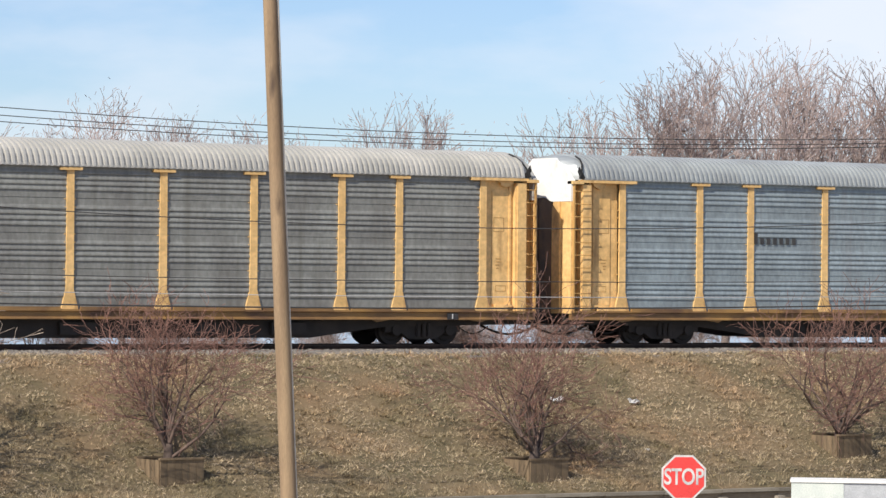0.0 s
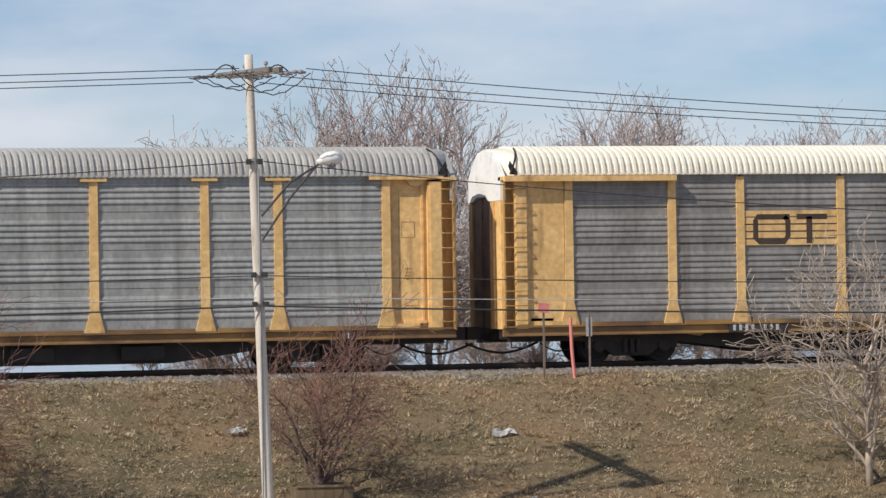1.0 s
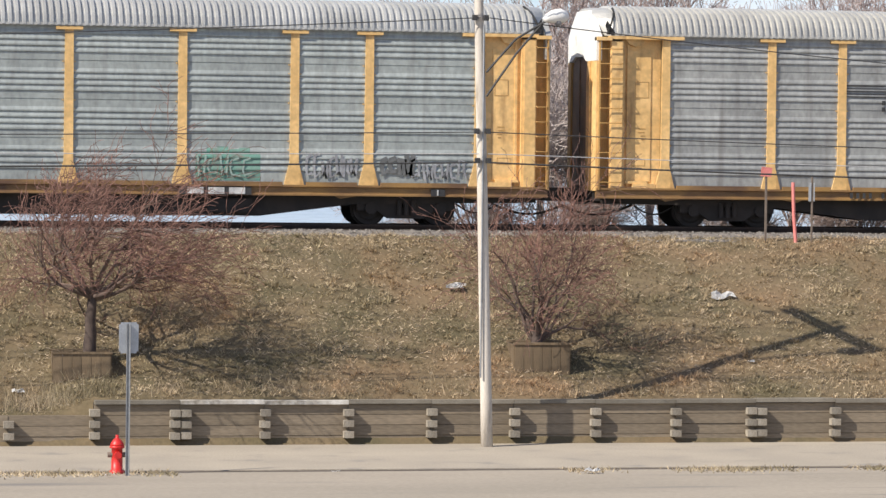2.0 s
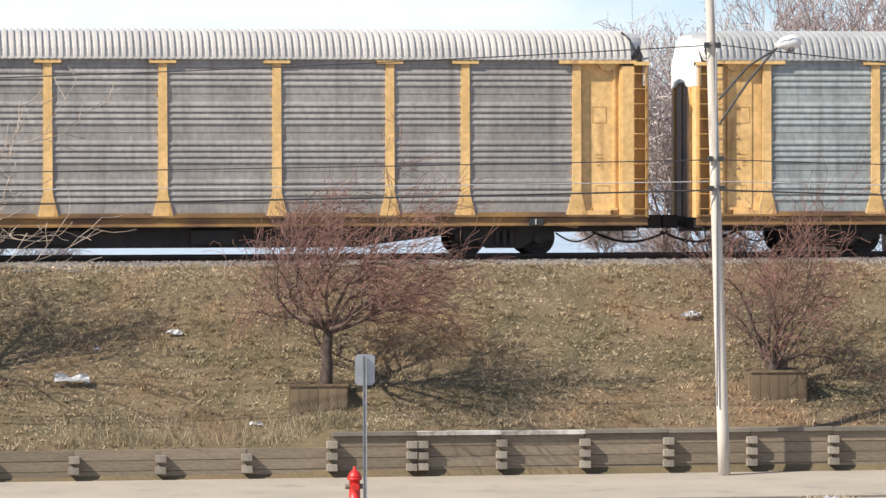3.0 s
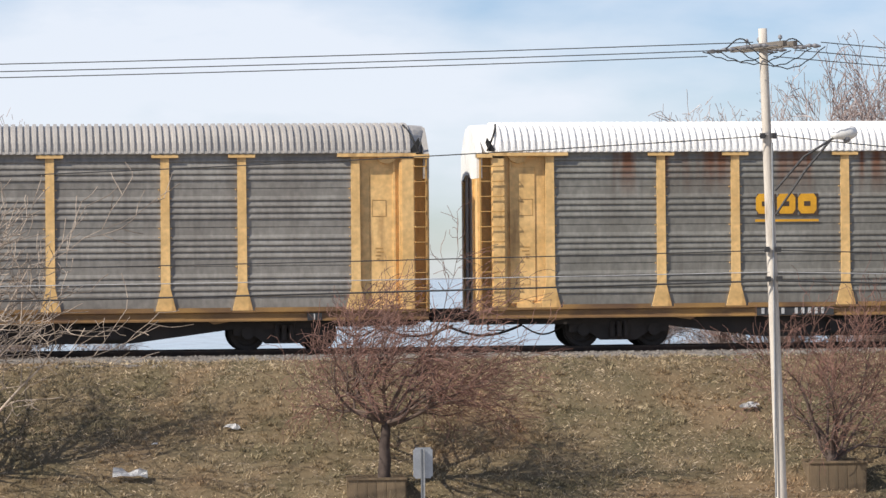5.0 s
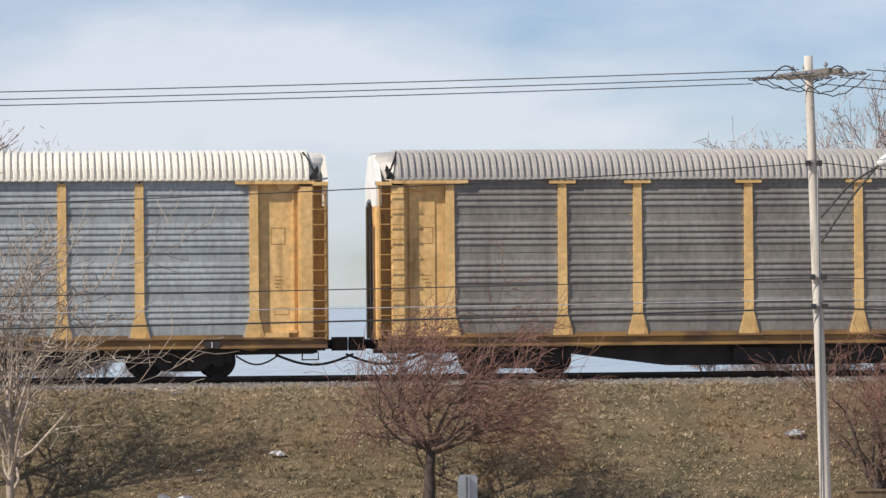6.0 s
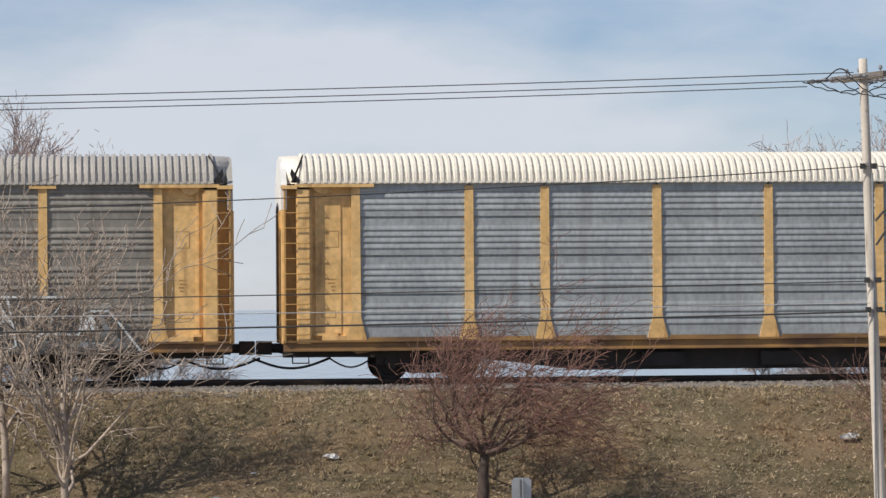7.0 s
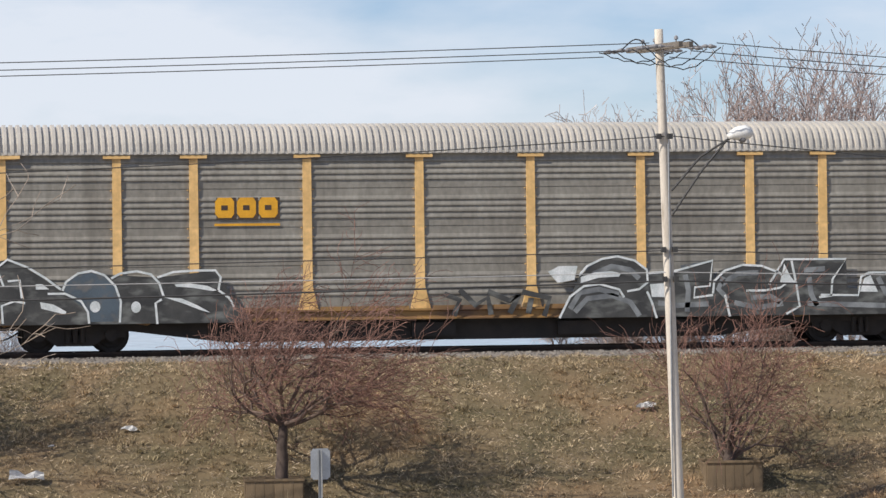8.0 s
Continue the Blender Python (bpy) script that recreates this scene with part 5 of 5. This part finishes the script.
def utility_pole():
    pole = tagged(holder("utility_pole", PX, PY, 0.0), "silver-grey wooden utility pole with crossarms at the wall", "utility pole")
    def leanx(z):
        return 0.10 - 0.031 * z
    bm = bmesh.new()
    tube(bm, [(leanx(z), 0, z) for z in (-0.3, 1, 3, 5, 7, 9, 11, 11.82)], [0.135, 0.130, 0.124, 0.118, 0.111, 0.104, 0.097, 0.094], 14)
    part("shaft", bm, M["polegrey"], pole, "", True)
    top = leanx(11.4)
    for dz, dy in ((11.42, -0.13), (11.42, 0.13)):
        bm = bmesh.new()
        d = Vector((0.34, -1.14, 0)).normalized()
        s = Vector((d.y, -d.x, 0)) * 0.05
        c = Vector((top + s.x * 20 * dy, s.y * 20 * dy, dz))
        ring = [(c + d * e + s * w + Vector((0, 0, h))) for e in (-1.2, 1.2) for w, h in ((-1, -0.06), (1, -0.06), (1, 0.06), (-1, 0.06))]
        v = [bm.verts.new(p) for p in ring]
        for f in ((0, 1, 2, 3), (7, 6, 5, 4), (0, 4, 5, 1), (1, 5, 6, 2), (2, 6, 7, 3), (3, 7, 4, 0)):
            bm.faces.new([v[i] for i in f])
        part("crossarm", bm, M["arm"], pole, "weathered timber crossarm")
    for e in (-1.05, -0.45, 0.45, 1.05):
        for sx in (-1, 1):
            bm = bmesh.new()
            base = Vector((top + 0.30 * e, -0.92 * e, 11.40))
            tube(bm, [base, base + Vector((sx * 0.4, 0, -0.02)), base + Vector((sx * 0.5, 0, -0.02)), base + Vector((sx * 0.56, 0, -0.02)), base + Vector((sx * 0.62, 0, -0.02)), base + Vector((sx * 0.75, 0, -0.03))], [0.01, 0.012, 0.05, 0.03, 0.055, 0.02], 8)
            part("insulator", bm, M["porcelain"], pole)
    for e in (-0.75, -0.2, 0.75):
        bm = bmesh.new()
        base = Vector((top + 0.30 * e, -0.92 * e, 11.48))
        tube(bm, [base, base + Vector((0, 0, 0.06)), base + Vector((0, 0, 0.08)), base + Vector((0, 0, 0.13)), base + Vector((0, 0, 0.16))], [0.015, 0.015, 0.05, 0.045, 0.02], 8)
        part("insulator", bm, M["porcelain"], pole)
    for sx in (-1, 1):
        bm = bmesh.new()
        tube(bm, [(top + sx * (0.35 + 0.08 * j), -0.3, 11.44 + 0.14 * math.sin(j * 0.55)) for j in range(8)], 0.016, 5)
        part("jumper", bm, M["wire"], pole, "looped black jumper wire")
    for k, e in enumerate((-1.05, -0.45, 0.45, 1.05)):
        bm = bmesh.new()
        base = Vector((top + 0.30 * e, -0.92 * e, 11.36))
        pts = [base + Vector((-0.85 + 1.7 * j / 12, 0, -(0.22 + 0.09 * k) * math.sin(math.pi * j / 12) + (0.03 if j % 2 else 0))) for j in range(13)]
        tube(bm, pts, 0.013, 5)
        part("jumper", bm, M["wire"], pole, "looped black jumper wire")
    for z in (9.45, 6.95, 6.3):
        for sx in (-1, 1):
            bm = bmesh.new()
            box(bm, leanx(z) + sx * 0.13 - 0.05, leanx(z) + sx * 0.13 + 0.05, -0.2, -0.08, z - 0.06, z + 0.06)
            part("bracket", bm, M["wire"], pole)
    bm = bmesh.new()
    tube(bm, [(leanx(8.2) + 0.06, -0.14, 1.5), (leanx(8.2) + 0.05, -0.13, 9.3)], 0.022, 5)
    part("conduit", bm, M["galv"], pole)
    lamp = tagged(holder("street_lamp", PX, PY, 0.0), "white cobra-head street lamp on black bracket arms", "street lamp")
    for z0, off in ((7.72, 0.0), (8.25, 0.03)):
        bm = bmesh.new()
        tube(bm, [(leanx(z0) + 0.1, -0.15 - off, z0), (leanx(z0) + 0.75, -0.2, z0 + 0.95 - (z0 - 7.72) * 0.4), (1.2, -0.22, 9.36), (1.42, -0.22, 9.46)], 0.028, 6)
        part("bracket_arm", bm, M["wire"], lamp)
    bm = bmesh.new()
    tube(bm, [(1.22, -0.22, 9.42), (1.3, -0.22, 9.46), (1.42, -0.22, 9.50), (1.6, -0.22, 9.52), (1.72, -0.22, 9.50), (1.78, -0.22, 9.47)], [0.06, 0.10, 0.15, 0.17, 0.13, 0.05], 12)
    part("lamp_head", bm, M["lamphead"], lamp, "white lamp head", True)
    bm = bmesh.new()
    tube(bm, [(1.55, -0.22, 9.40), (1.55, -0.22, 9.30)], [0.12, 0.05], 12)
    part("lens", bm, M["porcelain"], lamp, "grey glass lens", True)


def cable(name, points, r, mat, label, group):
    bm = bmesh.new()
    tube(bm, points, r, 5)
    tagged(part(name, bm, mat), label, "cable", group)


def build_cables():
    for e in (-1.05, -0.1, 1.05):
        y, x = PY - 0.92 * e, PX - 0.25 + 0.30 * e
        z = 11.36 + 0.09 * e
        cable("power_line", [(a, y, b) for a, b in sag(-60, 11.2 + 0.09 * e, x - 0.75, z, 0.62)], 0.011, M["wire"], "thin black power line high over the railway bank", "power lines")
        cable("power_line", [(a, y, b) for a, b in sag(x + 0.75, z, 75, 11.3 + 0.09 * e, 1.28)], 0.011, M["wire"], "thin black power line high over the railway bank", "power lines")
    for z, zl, zr, dl, dr, r, mat in ((6.26, 6.0, 6.3, 0.25, 0.5, 0.020, "wire"), (6.45, 6.35, 6.4, 0.15, 0.35, 0.010, "palewire"), (6.93, 6.6, 6.9, 0.2, 0.45, 0.012, "wire"), (9.45, 8.6, 9.3, 0.65, 1.55, 0.012, "wire")):
        cable("overhead_cable", [(a, PY - 0.18, b) for a, b in sag(-40, zl, PX - 0.2, z, dl)], r, M[mat], "overhead cable strung along the pole line", "lower cables")
        cable("overhead_cable", [(a, PY - 0.18, b) for a, b in sag(PX, z, 75, zr, dr)], r, M[mat], "overhead cable strung along the pole line", "lower cables")


def brown_pole():
    pole = tagged(holder("wooden_pole", 30.75, 56.3, 0.0), "brown wooden street pole with dark stains", "utility pole")
    bm = bmesh.new()
    tube(bm, [(0.22 - 0.053 * z, 0, z) for z in (-0.3, 2, 5, 8, 11, 14)], [0.155, 0.15, 0.142, 0.134, 0.127, 0.12], 14)
    part("shaft", bm, M["polebrown"], pole, "", True)
    bm = bmesh.new()
    tube(bm, [(0.22 - 0.053 * z + 0.125, -0.07, z) for z in (0.5, 4, 8, 13.5)], 0.02, 5)
    part("conduit", bm, M["polegrey"], pole)


# ---- street furniture and litter ----
def fire_hydrant(x, y):
    h = tagged(holder("fire_hydrant", x, y, STREET + 0.01), "red fire hydrant on the weedy sidewalk edge", "fire hydrant")
    bm = bmesh.new()
    tube(bm, [(0, 0, z) for z in (0, 0.06, 0.07, 0.5, 0.52, 0.56)], [0.15, 0.15, 0.115, 0.11, 0.15, 0.15], 14)
    part("barrel", bm, M["red"], h, "", True)
    bm = bmesh.new()
    tube(bm, [(0, 0, z) for z in (0.56, 0.60, 0.66, 0.71, 0.72, 0.78)], [0.14, 0.135, 0.10, 0.05, 0.035, 0.03], 14)
    part("bonnet", bm, M["red"], h, "", True)
    for d in ((-1, 0), (1, 0), (0, -1)):
        bm = bmesh.new()
        tube(bm, [(d[0] * 0.09, d[1] * 0.09, 0.38), (d[0] * 0.19, d[1] * 0.19, 0.38)], 0.055 if d[0] else 0.075, 10)
        part("outlet", bm, M["red"] if d[1] else M["postbrown"], h)


def sign_on_post(x, y):
    s = tagged(holder("sign_post", x, y, STREET), "bare grey sign back on a galvanised post", "sign")
    bm = bmesh.new()
    prism(bm, [(-0.042, -0.02), (-0.02, 0.02), (0.02, 0.02), (0.042, -0.02), (0.026, -0.02), (0.011, 0.008), (-0.011, 0.008), (-0.026, -0.02)], -0.2, 3.05, "z")
    part("post", bm, M["galv"], s)
    bm = bmesh.new()
    box(bm, -0.19, 0.22, 0.025, 0.032, 2.46, 3.08)
    bmesh.ops.bevel(bm, geom=[e for e in bm.edges if abs(e.verts[0].co.y - e.verts[1].co.y) > 0.005], offset=0.04, segments=3, affect="EDGES")
    ob = part("plate", bm, M["signgrey"], s, "unpainted aluminium sign back")
    ob.matrix_basis = pose(0, 0, 0, 0, 0, 12)


def stop_sign(x, y, z):
    s = tagged(holder("stop_sign", x, y, 0.0), "red octagonal STOP sign with white border on a post", "stop sign")
    s.matrix_basis = pose(x, y, 0, 0, 0, -30)
    bm = bmesh.new()
    box(bm, -0.03, 0.03, 0.01, 0.05, -0.2, z + 0.3)
    part("post", bm, M["galv"], s)
    for name, r, y0, mat in (("border", 0.405, 0.0, "chalk"), ("plate", 0.37, -0.004, "signred")):
        bm = bmesh.new()
        prism(bm, [(r * math.cos(radians(22.5 + 45 * k)), z + r * math.sin(radians(22.5 + 45 * k))) for k in range(8)], y0 - 0.004, y0 + 0.004)
        part(name, bm, M[mat], s)
    text = bpy.data.curves.new("lettering", "FONT")
    text.body, text.size, text.align_x, text.align_y, text.extrude = "STOP", 0.33, "CENTER", "CENTER", 0.002
    text.space_character = 0.98
    text.offset = 0.006
    ob = new("lettering_source", text)
    dg = bpy.context.evaluated_depsgraph_get()
    me = bpy.data.meshes.new_from_object(ob.evaluated_get(dg))
    me.materials.clear()
    bpy.data.objects.remove(ob)
    word = place("lettering", me, M["chalk"], s, pose(0, -0.012, z, 90, 0, 0) @ Matrix.Diagonal((0.86, 1.15, 1, 1)), "white STOP lettering")


def marker_posts():
    red = tagged(holder("flag_marker", 26.05, 84.9, 4.2), "thin brown post with a faded red square plate", "marker post")
    bm = bmesh.new()
    box(bm, -0.025, 0.025, -0.02, 0.02, -0.2, 1.85)
    part("post", bm, M["postbrown"], red)
    bm = bmesh.new()
    prism(bm, [(-0.16, 1.77), (0.12, 1.75), (0.15, 1.98), (-0.13, 2.01)], -0.03, -0.02)
    part("plate", bm, M["pink"], red, "faded red plate")
    pink = tagged(holder("marker_post", 26.78, 84.9, 4.2), "leaning faded red plastic marker post", "marker post")
    bm = bmesh.new()
    tube(bm, [(0.09, 0, -0.2), (0.0, 0, 0.8), (-0.03, 0, 1.62)], 0.045, 8)
    part("tube", bm, M["pink"], pink)
    grey = tagged(holder("signal_post", 27.25, 84.9, 4.2), "slim dark post with a narrow grey plate", "marker post")
    bm = bmesh.new()
    box(bm, -0.02, 0.02, -0.02, 0.02, -0.2, 1.8)
    part("post", bm, M["postbrown"], grey)
    bm = bmesh.new()
    box(bm, -0.10, -0.03, -0.035, -0.022, 1.15, 1.62)
    box(bm, 0.03, 0.06, -0.035, -0.022, 1.15, 1.62)
    part("plate", bm, M["signgrey"], grey)


def litter():
    rng = random.Random(3)
    for x, y, s in ((24.1, 82.04, 0.20), (17.57, 82.4, 0.13), (17.75, 82.5, 0.10), (2.89, 79.76, 0.26), (5.32, 81.9, 0.12), (54.75, 79.7, 0.06), (3.5, 81.2, 0.05), (53.5, 82.3, 0.14), (56.0, 82.2, 0.12), (28.0, 79.0, 0.05),
                    (12.6, 70.3, 0.06), (8.0, 70.0, 0.06), (17.9, 70.1, 0.12), (6.9, 78.3, 0.1), (24.0, 79.2, 0.05)):
        bm = bmesh.new()
        rows = [[bm.verts.new(((i - 2) * s * 0.75 + rng.gauss(0, 0.12) * s, (j - 1) * s * 0.5 + rng.gauss(0, 0.1) * s, rng.uniform(0, 0.8) * s)) for i in range(5)] for j in range(3)]
        for j in range(2):
            for i in range(4):
                bm.faces.new((rows[j][i], rows[j][i + 1], rows[j + 1][i + 1]))
                bm.faces.new((rows[j][i], rows[j + 1][i + 1], rows[j + 1][i]))
        bmesh.ops.solidify(bm, geom=bm.faces[:], thickness=0.008)
        ob = tagged(part("litter", bm, M["paper"]), "crumpled white paper litter on the ground", "litter", "scraps of litter")
        ob.matrix_basis = pose(x, y, bank(x, y) + 0.06, 38 if y > 77 else 0)


def utility_cabinet():
    c = tagged(holder("utility_cabinet"), "pale green utility cabinet with peeling white paint", "cabinet")
    c.matrix_basis = pose(51.2, 68.4, STREET, 0, 0, -38)
    bm = bmesh.new()
    box(bm, 0.0, 1.25, 0.0, 1.0, 0.0, 1.79)
    part("body", bm, M["cabinet"], c)
    bm = bmesh.new()
    box(bm, -0.03, 2.4, -0.03, 1.03, 1.79, 1.85)
    part("lid", bm, M["white"], c, "pale flat lid")
    bm = bmesh.new()
    box(bm, 1.25, 2.37, 0.02, 1.0, 0.0, 1.79)
    part("side_unit", bm, M["signgrey"], c, "grey side unit")


def shore_things():
    """Pale rubble and a low pale building glimpsed below the cars."""
    bm = bmesh.new()
    rng = random.Random(17)
    for i in range(60):
        x = 34 + i * 0.9
        h = rng.uniform(0.8, 1.5)
        box(bm, x, x + rng.uniform(0.7, 1.1), 112 + rng.uniform(-0.4, 0.4), 113.5, 0.2, 2.2 + h)
    tagged(part("rubble_bank", bm, M["rubble"]), "pale grey broken rubble bank behind the track", "rubble", kind="stuff")


build_wall()
build_plants()
build_thicket()
build_grass()
utility_pole()
build_cables()
brown_pole()
fire_hydrant(8.24, 70.9)
sign_on_post(8.39, 70.4)
stop_sign(34.36, 48.91, 3.21)
marker_posts()
litter()
utility_cabinet()
shore_things()

# ---- what moves ----
PITCH, FIRST_X, SPEED = 28.309, 70.903, 24.813
# seconds, and the metres by which the train runs ahead of a steady speed
PACE = ((0.0, -0.268), (0.2, -0.213), (0.5, -0.079), (1.0, 0.075), (1.5, 0.164), (2.2, 0.152), (3.5, 0.256), (4.5, 0.276), (6.5, 0.019), (7.0, -0.075), (8.0, -0.278))


def motions():
    for i, car in enumerate(CARS):
        walk(car, [(t, pose(FIRST_X - i * PITCH + SPEED * t + d, TRACK_Y, RAIL_Z - WHEEL_DROP)) for t, d in PACE])


motions()
